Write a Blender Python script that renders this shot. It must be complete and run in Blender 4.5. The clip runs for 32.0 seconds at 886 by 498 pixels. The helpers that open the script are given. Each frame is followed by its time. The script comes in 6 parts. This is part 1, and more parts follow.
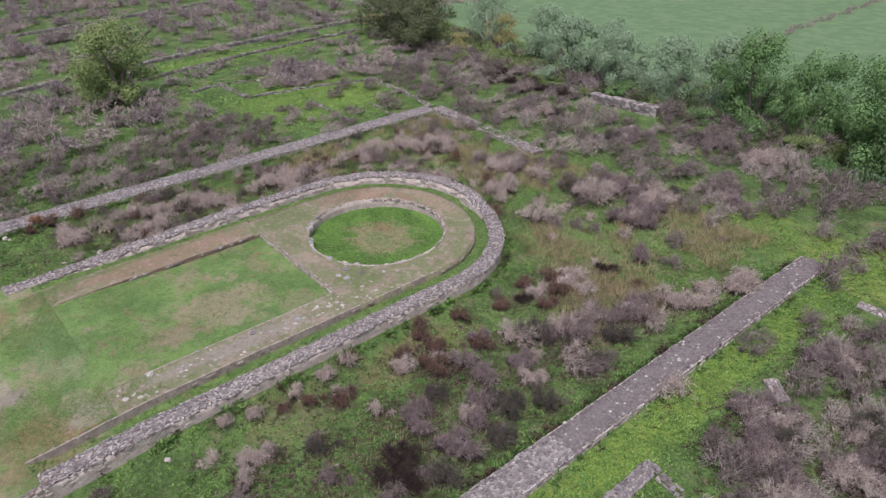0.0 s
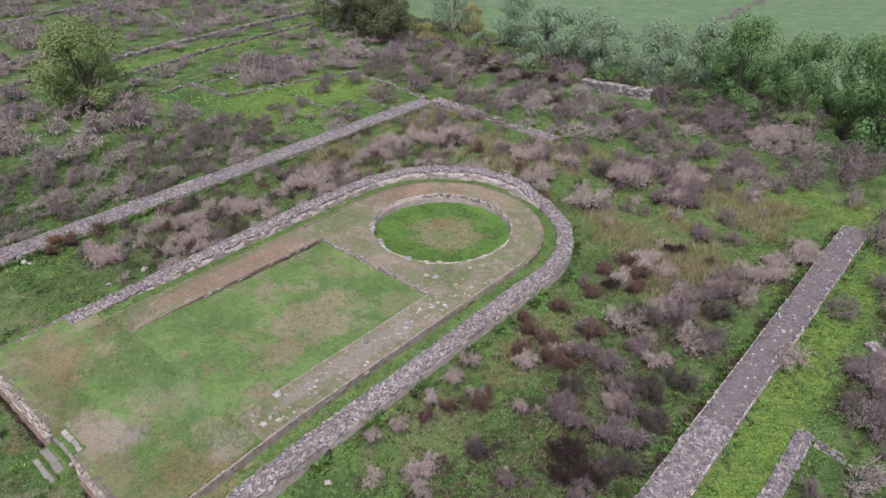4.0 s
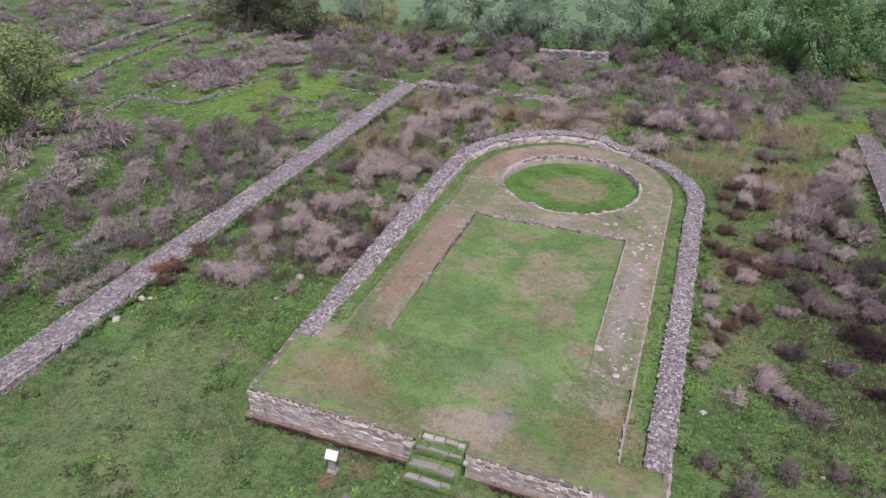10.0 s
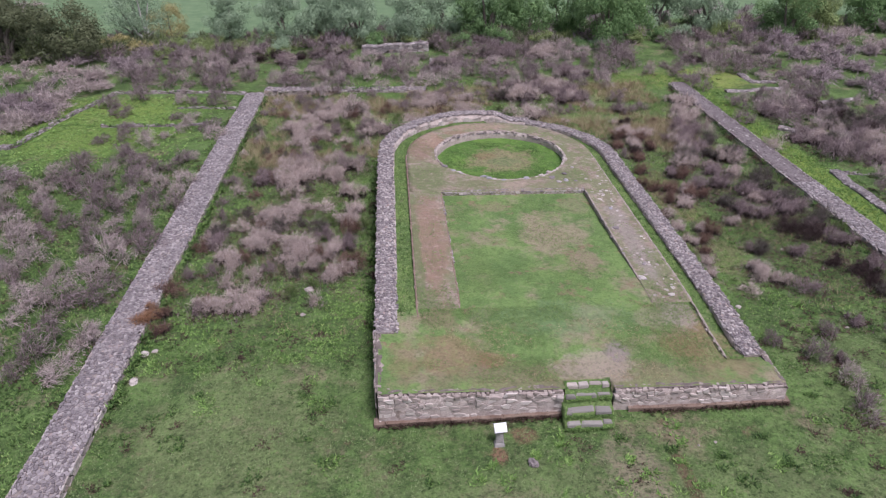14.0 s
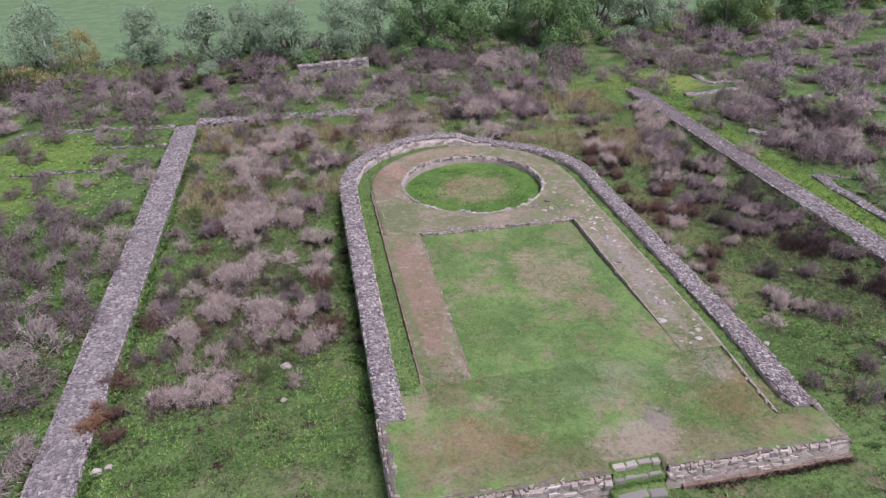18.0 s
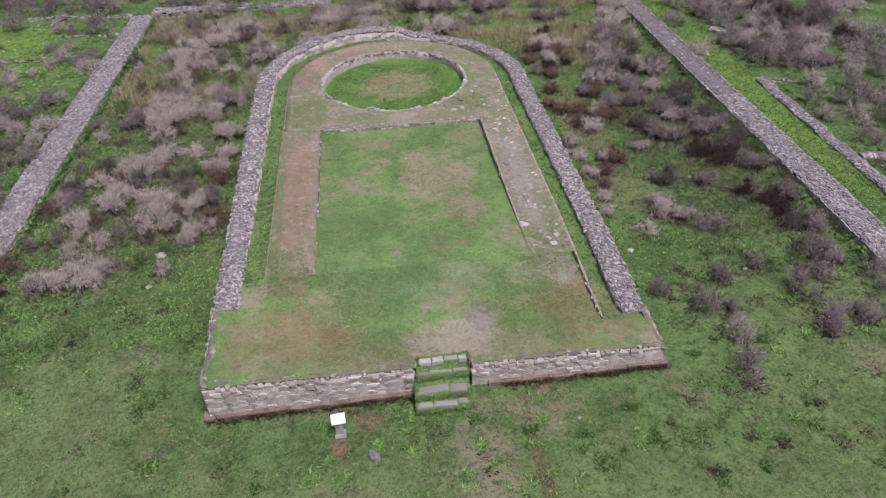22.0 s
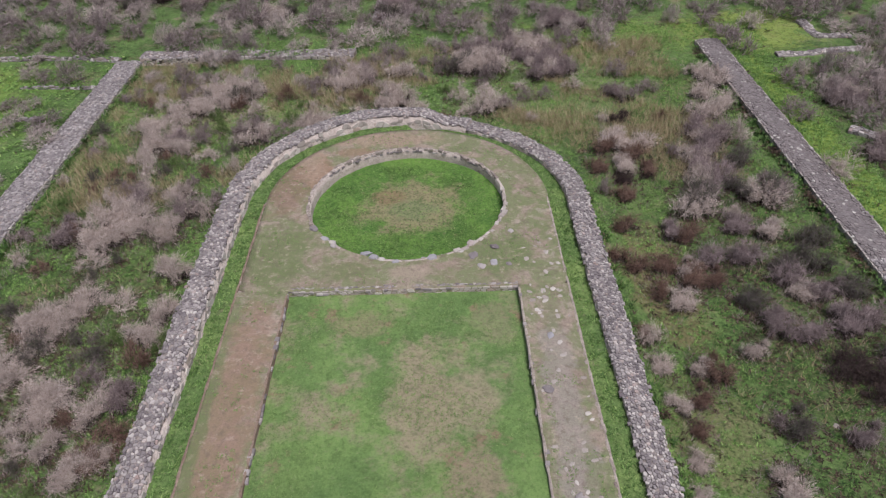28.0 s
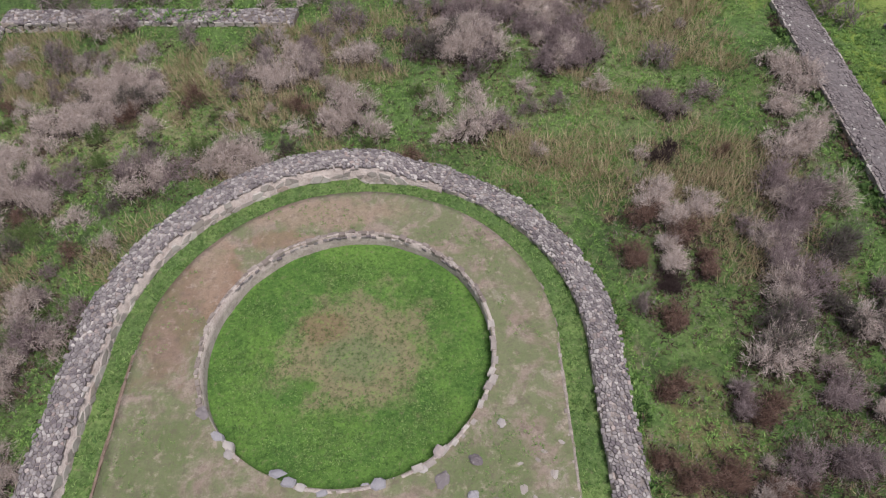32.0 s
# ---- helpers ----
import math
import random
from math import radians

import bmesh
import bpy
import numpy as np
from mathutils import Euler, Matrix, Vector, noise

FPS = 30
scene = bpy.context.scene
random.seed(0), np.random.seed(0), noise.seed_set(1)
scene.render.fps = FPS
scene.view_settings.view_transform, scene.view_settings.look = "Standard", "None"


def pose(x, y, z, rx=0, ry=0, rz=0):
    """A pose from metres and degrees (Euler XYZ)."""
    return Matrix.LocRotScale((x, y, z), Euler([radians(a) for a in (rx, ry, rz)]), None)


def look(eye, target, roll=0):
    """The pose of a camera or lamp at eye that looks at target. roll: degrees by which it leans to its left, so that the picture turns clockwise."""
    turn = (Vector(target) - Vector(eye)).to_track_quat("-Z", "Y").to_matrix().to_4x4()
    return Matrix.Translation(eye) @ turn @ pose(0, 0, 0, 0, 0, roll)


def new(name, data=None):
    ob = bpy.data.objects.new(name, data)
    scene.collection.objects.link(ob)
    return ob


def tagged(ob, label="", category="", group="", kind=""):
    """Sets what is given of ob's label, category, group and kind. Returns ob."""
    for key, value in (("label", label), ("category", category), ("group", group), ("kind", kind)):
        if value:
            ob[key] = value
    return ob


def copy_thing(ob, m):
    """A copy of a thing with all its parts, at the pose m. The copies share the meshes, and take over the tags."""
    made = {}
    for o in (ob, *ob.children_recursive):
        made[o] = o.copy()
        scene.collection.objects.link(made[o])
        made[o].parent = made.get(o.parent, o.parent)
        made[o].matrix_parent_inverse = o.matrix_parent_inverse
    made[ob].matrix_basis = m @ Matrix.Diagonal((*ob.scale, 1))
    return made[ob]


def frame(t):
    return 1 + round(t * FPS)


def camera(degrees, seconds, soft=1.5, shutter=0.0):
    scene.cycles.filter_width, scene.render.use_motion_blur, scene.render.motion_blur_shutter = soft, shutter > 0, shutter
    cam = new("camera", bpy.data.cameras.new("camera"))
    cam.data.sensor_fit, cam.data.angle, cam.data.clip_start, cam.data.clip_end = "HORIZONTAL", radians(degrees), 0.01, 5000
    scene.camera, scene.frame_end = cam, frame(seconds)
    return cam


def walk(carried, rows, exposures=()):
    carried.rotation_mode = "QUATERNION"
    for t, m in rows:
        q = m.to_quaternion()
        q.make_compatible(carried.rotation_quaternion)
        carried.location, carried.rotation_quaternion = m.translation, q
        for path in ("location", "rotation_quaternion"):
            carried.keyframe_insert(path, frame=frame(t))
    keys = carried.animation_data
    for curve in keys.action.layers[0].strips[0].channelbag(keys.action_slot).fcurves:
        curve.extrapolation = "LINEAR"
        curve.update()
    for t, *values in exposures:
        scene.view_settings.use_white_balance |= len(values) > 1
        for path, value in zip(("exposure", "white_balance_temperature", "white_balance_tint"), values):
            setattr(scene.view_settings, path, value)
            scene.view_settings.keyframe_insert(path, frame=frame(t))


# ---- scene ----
cam = camera(65.1, 32.0, soft=1.25)
PATH = [
    (0, (34.133, 1.927, 22.615), (32.796, 3.035, 21.623), -1.0),
    (0.5, (33.64, 1.449, 22.607), (32.355, 2.615, 21.612), -0.8),
    (1, (32.885, 0.716, 22.592), (31.704, 1.983, 21.592), -0.2),
    (1.5, (32.004, -0.161, 22.647), (30.862, 1.138, 21.642), -0.1),
    (2, (30.995, -1.135, 22.627), (29.855, 0.166, 21.623), -0.1),
    (2.5, (29.916, -2.091, 22.602), (28.775, -0.791, 21.599), -0.3),
    (3, (28.632, -3.15, 22.638), (27.495, -1.847, 21.632), -0.2),
    (3.5, (27.376, -4.219, 22.668), (26.243, -2.92, 21.653), -0.2),
    (5.5, (21.586, -8.624, 21.882), (20.526, -7.276, 20.853), -0.3),
    (6, (20.144, -9.773, 21.989), (19.265, -8.303, 20.958), 0.5),
    (6.5, (18.674, -10.917, 22.037), (17.941, -9.367, 21.008), 0.7),
    (7, (17.035, -12.019, 22.078), (16.315, -10.465, 21.045), 0.6),
    (7.5, (15.48, -13.012, 21.979), (14.752, -11.461, 20.947), 0.2),
    (8, (13.835, -13.996, 21.828), (13.124, -12.435, 20.799), 0.0),
    (8.5, (12.196, -14.941, 21.41), (11.536, -13.359, 20.379), -0.0),
    (9, (10.478, -15.856, 20.916), (9.848, -14.263, 19.883), -0.2),
    (9.5, (8.775, -16.732, 20.47), (8.158, -15.135, 19.435), -0.3),
    (10, (6.95, -17.528, 20.172), (6.337, -15.91, 19.169), -0.4),
    (10.5, (5.318, -18.355, 19.878), (4.815, -16.685, 18.899), -0.4),
    (11, (3.382, -19.063, 19.408), (3.232, -17.323, 18.433), 0.6),
    (11.5, (1.366, -19.724, 19.295), (1.475, -17.982, 18.319), 1.1),
    (12, (-0.611, -20.237, 19.297), (-0.472, -18.499, 18.318), 0.9),
    (12.5, (-2.464, -20.641, 19.254), (-2.33, -18.904, 18.272), 0.4),
    (13, (-4.303, -21.008, 19.273), (-4.173, -19.273, 18.287), 0.1),
    (13.5, (-5.824, -21.088, 19.285), (-5.702, -19.353, 18.298), -0.4),
    (14, (-7.105, -20.827, 19.245), (-6.986, -19.091, 18.258), -0.6),
    (14.5, (-8.119, -20.221, 19.227), (-8.004, -18.486, 18.239), -0.9),
    (16.5, (-10.247, -16.097, 19.137), (-9.915, -14.389, 18.152), -1.2),
    (17, (-10.248, -15.702, 19.172), (-9.924, -13.991, 18.188), -1.5),
    (17.5, (-9.94, -15.501, 19.212), (-9.621, -13.789, 18.227), -1.8),
    (18, (-9.338, -15.473, 19.274), (-9.025, -13.76, 18.29), -2.0),
    (18.5, (-8.494, -15.551, 19.292), (-8.185, -13.839, 18.305), -2.2),
    (19, (-7.375, -15.801, 19.188), (-7.109, -14.206, 18.011), -3.2),
    (19.5, (-6.153, -15.927, 19.291), (-5.899, -14.378, 18.052), -3.6),
    (20, (-4.783, -16.208, 19.232), (-4.529, -14.653, 18.0), -3.6),
    (20.5, (-3.537, -16.451, 19.216), (-3.286, -14.894, 17.987), -3.3),
    (21, (-2.487, -16.717, 19.171), (-2.339, -15.141, 17.949), -3.4),
    (21.5, (-1.598, -16.933, 19.145), (-1.458, -15.354, 17.924), -3.2),
    (22, (-1.205, -17.036, 19.129), (-1.061, -15.458, 17.908), -3.1),
    (22.5, (-0.948, -16.816, 19.079), (-0.802, -15.24, 17.857), -3.1),
    (23, (-0.726, -16.245, 19.115), (-0.578, -14.672, 17.888), -2.9),
    (23.5, (-0.505, -15.496, 19.084), (-0.353, -13.924, 17.857), -2.8),
    (24, (-0.285, -14.468, 19.024), (-0.142, -12.896, 17.795), -2.9),
    (24.5, (0.032, -13.313, 19.012), (0.15, -11.742, 17.78), -3.0),
    (25, (0.341, -11.93, 19.047), (0.458, -10.363, 17.809), -3.0),
    (25.5, (0.556, -10.519, 18.991), (0.589, -8.946, 17.756), -3.3),
    (27.5, (1.732, -3.948, 19.056), (1.713, -2.382, 17.812), -3.2),
    (28, (1.944, -2.095, 19.07), (1.923, -0.53, 17.825), -3.1),
    (28.5, (2.172, -0.211, 19.108), (2.152, 1.353, 17.861), -3.1),
    (29, (2.403, 1.686, 19.134), (2.382, 3.249, 17.887), -3.2),
    (29.5, (2.508, 3.596, 19.179), (2.493, 5.157, 17.928), -2.9),
    (30, (2.705, 5.59, 19.198), (2.69, 7.149, 17.945), -2.9),
    (30.5, (2.863, 7.627, 19.231), (2.849, 9.185, 17.978), -2.9),
    (31, (2.977, 9.546, 19.191), (2.967, 11.084, 17.913), -2.8),
    (31.5, (3.241, 11.37, 19.204), (3.216, 12.683, 17.696), -3.1),
    (32, (3.595, 13.28, 19.241), (3.55, 14.542, 17.69), -4.1),
]
walk(cam, [(t, look(eye, target, roll)) for t, eye, target, roll in PATH], ((0, -0.03, 6400, 12), (8, 0.0, 6280, 16), (13, 0.03, 6200, 20), (18, 0.02, 6180, 20), (21, 0.0, 6250, 16), (25, -0.05, 6320, 14), (29, -0.1, 6480, 9), (32, -0.11, 6540, 9)))

# ---- light: an overcast sky with a wide, weak sun ----
world = bpy.data.worlds.new("overcast_sky")
scene.world = world
world.use_nodes = True
wt = world.node_tree
sky = wt.nodes.new("ShaderNodeTexSky")
sky.sky_type = "NISHITA"
sky.sun_disc = False
sky.sun_elevation, sky.sun_rotation = radians(63), radians(145)
sky.dust_density = 3.0
cloud = wt.nodes.new("ShaderNodeHueSaturation")
cloud.inputs["Saturation"].default_value = 0.6
wt.links.new(sky.outputs["Color"], cloud.inputs["Color"])
wt.links.new(cloud.outputs["Color"], wt.nodes["Background"].inputs["Color"])
wt.nodes["Background"].inputs["Strength"].default_value = 0.106
sun = new("sun", bpy.data.lights.new("sun", "SUN"))
sun.data.energy, sun.data.angle, sun.data.color = 3.4, radians(20), (1.0, 0.955, 0.985)
sun.matrix_world = look((25, -35, 85), (0, 0, 0))

# ---- materials ----


class Nodes:
    """A short way to write a node material."""

    def __init__(self, name, rough=0.9):
        self.mat = bpy.data.materials.new(name)
        self.mat.use_nodes = True
        self.t = self.mat.node_tree
        self.bsdf = self.t.nodes["Principled BSDF"]
        self.bsdf.inputs["Roughness"].default_value = rough
        self.bsdf.inputs["Specular IOR Level"].default_value = 0.25
        self.coord = self.t.nodes.new("ShaderNodeTexCoord").outputs["Object"]

    def put(self, socket, value):
        if isinstance(value, bpy.types.NodeSocket):
            self.t.links.new(value, socket)
        else:
            socket.default_value = value

    def noise(self, scale, detail=4.0, rough=0.55, shift=0.0, warp=0.0):
        n = self.t.nodes.new("ShaderNodeTexNoise")
        n.inputs["Scale"].default_value = scale
        n.inputs["Detail"].default_value = detail
        n.inputs["Roughness"].default_value = rough
        n.inputs["Distortion"].default_value = warp
        v = self.coord
        if shift:
            a = self.t.nodes.new("ShaderNodeVectorMath")
            self.put(a.inputs[0], v)
            a.inputs[1].default_value = (shift, shift * 0.7, shift * 1.3)
            v = a.outputs[0]
        self.t.links.new(v, n.inputs["Vector"])
        return n.outputs["Fac"]

    def step(self, value, low, high):
        n = self.t.nodes.new("ShaderNodeMapRange")
        n.interpolation_type = "SMOOTHSTEP"
        self.put(n.inputs[0], value)
        n.inputs[1].default_value, n.inputs[2].default_value = low, high
        return n.outputs[0]

    def math(self, op, a, b=0.0):
        n = self.t.nodes.new("ShaderNodeMath")
        n.operation = op
        self.put(n.inputs[0], a)
        self.put(n.inputs[1], b)
        return n.outputs[0]

    def mix(self, fac, a, b):
        n = self.t.nodes.new("ShaderNodeMix")
        n.data_type = "RGBA"
        self.put(n.inputs[0], fac)
        for i, c in ((6, a), (7, b)):
            self.put(n.inputs[i], c if isinstance(c, bpy.types.NodeSocket) else (*c, 1.0))
        return n.outputs[2]

    def patch(self, cx, cy, rx, ry, wobble=2.0, soft=2.0):
        """A mask for a patch of ground, with a ragged outline."""
        a = self.t.nodes.new("ShaderNodeVectorMath")
        self.put(a.inputs[0], self.coord)
        a.inputs[1].default_value = (-cx, -cy, 0)
        b = self.t.nodes.new("ShaderNodeVectorMath")
        b.operation = "MULTIPLY"
        self.put(b.inputs[0], a.outputs[0])
        b.inputs[1].default_value = (1 / rx, 1 / ry, 0)
        c = self.t.nodes.new("ShaderNodeVectorMath")
        c.operation = "LENGTH"
        self.put(c.inputs[0], b.outputs[0])
        edge = self.math("MULTIPLY", self.math("SUBTRACT", self.noise(0.95, 6, 0.72, cx + cy + 7.3), 0.5), wobble)
        v = self.math("ADD", self.math("SUBTRACT", 1.0, c.outputs["Value"]), edge)
        return self.step(v, 0.0, 1.0 / soft)

    def rand(self):
        """A number of its own for every loose piece, whether an object or an island of a joined mesh."""
        a = self.t.nodes.new("ShaderNodeObjectInfo").outputs["Random"]
        b = self.t.nodes.new("ShaderNodeNewGeometry").outputs["Random Per Island"]
        return self.math("FRACT", self.math("ADD", a, b))

    def ramp(self, value, stops):
        n = self.t.nodes.new("ShaderNodeValToRGB")
        while len(n.color_ramp.elements) < len(stops):
            n.color_ramp.elements.new(0.5)
        for e, (p, c) in zip(n.color_ramp.elements, stops):
            e.position, e.color = p, (*c, 1.0)
        self.put(n.inputs[0], value)
        return n.outputs["Color"]

    def bump(self, height, distance, strength=0.6):
        n = self.t.nodes.new("ShaderNodeBump")
        n.inputs["Strength"].default_value, n.inputs["Distance"].default_value = strength, distance
        self.put(n.inputs["Height"], height)
        self.t.links.new(n.outputs[0], self.bsdf.inputs["Normal"])

    def done(self, color):
        self.put(self.bsdf.inputs["Base Color"], color)
        return self.mat


GREEN, BRIGHT, DRY, SOIL = (0.05, 0.09, 0.027), (0.12, 0.2, 0.06), (0.215, 0.172, 0.12), (0.15, 0.095, 0.068)


def turf(name, green=GREEN, bright=BRIGHT, dry=DRY, soil=SOIL, dry_at=0.62, soil_at=0.68, patches=(), clumpy=0.45, grit=1.0, relief=0.08):
    """Short grass over earth: two greens, dry and bare spots, and patches of a colour at given places."""
    m = Nodes(name, 0.95)
    grain = m.noise(9.0, 6, 0.7)
    fine = m.noise(38.0, 3, 0.7)
    c = m.mix(m.step(m.noise(0.55, 5, 0.62), 0.36, 0.66), green, bright)
    c = m.mix(m.step(m.noise(0.42, 6, 0.68, 31.0), dry_at - 0.07, dry_at + 0.1), c, dry)
    c = m.mix(m.step(m.noise(0.8, 6, 0.7, 77.0), soil_at - 0.05, soil_at + 0.08), c, soil)
    for cx, cy, rx, ry, colour, amount in patches:
        c = m.mix(m.math("MULTIPLY", m.patch(cx, cy, rx, ry), amount), c, colour)
    dark = tuple(v * 0.4 for v in green)
    tuft = m.noise(2.6, 5, 0.7, 53.0)
    c = m.mix(m.math("MULTIPLY", m.step(tuft, 0.5, 0.34), clumpy), c, dark)
    c = m.mix(m.math("MULTIPLY", m.step(tuft, 0.54, 0.7), clumpy), c, tuple(v * 1.35 for v in bright))
    speck = m.noise(5.2, 6, 0.78, 67.0)
    c = m.mix(m.math("MULTIPLY", m.step(speck, 0.55, 0.66), 0.55 * grit), c, tuple(v * 1.1 for v in dry))
    c = m.mix(m.math("MULTIPLY", m.step(speck, 0.47, 0.36), 0.6 * grit), c, tuple(v * 0.6 for v in green))
    c = m.mix(m.math("MULTIPLY", m.step(grain, 0.5, 0.34), 0.75 * grit), c, dark)
    c = m.mix(m.math("MULTIPLY", m.step(grain, 0.55, 0.68), 0.5 * grit), c, tuple(min(1, v * 1.6) for v in bright))
    c = m.mix(m.math("MULTIPLY", m.step(fine, 0.5, 0.7), 0.3 * grit), c, tuple(min(1, v * 1.7) for v in bright))
    m.bump(m.math("ADD", grain, m.math("MULTIPLY", fine, 0.5)), relief, 0.7)
    return m.done(c)


def stony(name, stops, mottle=(0.5, 0.47, 0.42), amount=0.35, rough=0.9):
    """Weathered stone, each piece with a tone of its own, with lichen and grime."""
    m = Nodes(name, rough)
    c = m.ramp(m.rand(), stops)
    c = m.mix(m.math("MULTIPLY", m.step(m.noise(0.9, 4, 0.6, 5.0), 0.4, 0.65), 0.4), c, tuple(v * 0.8 for v in stops[1][1]))
    c = m.mix(m.math("MULTIPLY", m.step(m.noise(7.0, 5, 0.7), 0.55, 0.72), amount), c, mottle)
    c = m.mix(m.math("MULTIPLY", m.step(m.noise(2.3, 5, 0.7, 13.0), 0.55, 0.75), 0.5), c, (0.10, 0.085, 0.085))
    m.bump(m.noise(22.0, 5, 0.65), 0.03, 0.6)
    return m.done(c)


def earthy(name, base, second, third, scale=0.9, bump=0.05, patches=(), film=None):
    m = Nodes(name, 0.95)
    c = m.mix(m.step(m.noise(scale, 6, 0.66), 0.38, 0.64), base, second)
    c = m.mix(m.step(m.noise(scale * 1.7, 6, 0.7, 41.0), 0.54, 0.68), c, third)
    if film:  # thin grass over the earth
        c = m.mix(m.math("MULTIPLY", m.step(m.noise(0.75, 7, 0.7, 23.0, 0.6), 0.4, 0.56), 0.8), c, film)
        c = m.mix(m.math("MULTIPLY", m.step(m.noise(1.1, 5, 0.7, 88.0, 0.5), 0.58, 0.68), 0.5), c, (0.42, 0.35, 0.31))
        c = m.mix(m.math("MULTIPLY", m.step(m.noise(1.6, 6, 0.72, 63.0, 0.4), 0.55, 0.68), 0.7), c, tuple(v * 0.62 for v in base))
    for cx, cy, rx, ry, colour, amount in patches:
        c = m.mix(m.math("MULTIPLY", m.patch(cx, cy, rx, ry), amount), c, colour)
    c = m.mix(m.math("MULTIPLY", m.step(m.noise(3.3, 6, 0.72, 19.0), 0.52, 0.7), 0.5), c, tuple(min(1, v * 1.4) for v in second))
    c = m.mix(m.math("MULTIPLY", m.step(m.noise(4.6, 6, 0.75, 91.0), 0.5, 0.36), 0.5), c, tuple(v * 0.55 for v in base))
    grain = m.noise(16.0, 6, 0.72)
    c = m.mix(m.math("MULTIPLY", m.step(grain, 0.56, 0.34), 0.35), c, tuple(v * 0.5 for v in base))
    m.bump(grain, bump, 0.7)
    return m.done(c)


def leafy(name, stops, rough=0.7, through_light=0.25):
    m = Nodes(name, rough)
    c = m.ramp(m.rand(), stops)
    c = m.mix(m.math("MULTIPLY", m.step(m.noise(0.7, 3), 0.4, 0.65), 0.4), c, stops[0][1])
    m.bsdf.inputs["Subsurface Weight"].default_value = 0.0
    m.bsdf.inputs["Transmission Weight"].default_value = 0.0
    m.done(c)
    t = m.t.nodes.new("ShaderNodeBsdfTranslucent")
    m.put(t.inputs["Color"], c)
    mix = m.t.nodes.new("ShaderNodeMixShader")
    mix.inputs[0].default_value = through_light
    m.t.links.new(m.bsdf.outputs[0], mix.inputs[1])
    m.t.links.new(t.outputs[0], mix.inputs[2])
    m.t.links.new(mix.outputs[0], m.t.nodes["Material Output"].inputs["Surface"])
    return m.mat


PINK = (0.30, 0.225, 0.185)
RUST = (0.20, 0.125, 0.08)
ground_mat = turf("rough_meadow", dry_at=0.59, soil_at=0.64, clumpy=0.6, patches=(
    (15.6, 15.0, 3.5, 10.0, (0.08, 0.085, 0.04), 0.5), (9.0, 37.0, 8.0, 6.5, (0.2, 0.25, 0.1), 0.55), (13.0, 27.0, 4.0, 5.0, (0.17, 0.22, 0.08), 0.4), (-13.5, 20.0, 4.0, 14.0, (0.1, 0.09, 0.05), 0.4),
    (1.0, -7.0, 19.0, 6.0, (0.17, 0.2, 0.095), 0.5), (-14.0, -1.0, 5.0, 6.5, (0.19, 0.215, 0.105), 0.5), (14.0, 0.0, 5.0, 6.0, (0.17, 0.21, 0.09), 0.4), (1.2, -4.2, 1.5, 3.2, PINK, 0.6), (2.9, -3.6, 0.35, 2.2, (0.12, 0.07, 0.05), 0.9),
    (-3.75, -2.1, 0.4, 0.6, (0.22, 0.12, 0.085), 1.0), (-2.6, -1.2, 0.7, 0.5, (0.18, 0.1, 0.07), 0.8),
    (10.8, 19.5, 2.0, 5.0, RUST, 0.6), (10.5, 12.0, 2.5, 3.0, (0.2, 0.17, 0.09), 0.5),
    (22.2, 26.0, 1.4, 22.0, (0.22, 0.31, 0.05), 0.75), (-33.0, 38.0, 11.0, 9.0, (0.17, 0.27, 0.05), 0.7),
    (13.0, 46.0, 9.0, 4.0, (0.19, 0.28, 0.06), 0.6), (-56.5, 42.0, 2.6, 22.0, (0.18, 0.27, 0.06), 0.8), (-12.0, 38.0, 7.0, 6.0, (0.28, 0.27, 0.14), 0.8), (23.5, 46.0, 6.0, 5.0, (0.25, 0.31, 0.07), 0.75), (-33.0, 44.0, 10.0, 4.0, (0.2, 0.29, 0.06), 0.6)))
pit_mat = turf("pit_lawn", green=(0.075, 0.16, 0.035), bright=(0.13, 0.24, 0.05), dry_at=0.75, soil_at=0.8,
               patches=((0.2, 24.7, 3.1, 2.8, (0.27, 0.21, 0.14), 0.9), (0.3, 24.4, 1.4, 1.0, (0.17, 0.19, 0.1), 0.8), (-0.9, 25.6, 1.0, 0.8, (0.22, 0.14, 0.09), 0.7)))
corridor_mat = turf("corridor_lawn", green=(0.10, 0.17, 0.055), bright=(0.16, 0.235, 0.075), dry_at=0.66, soil_at=0.72)
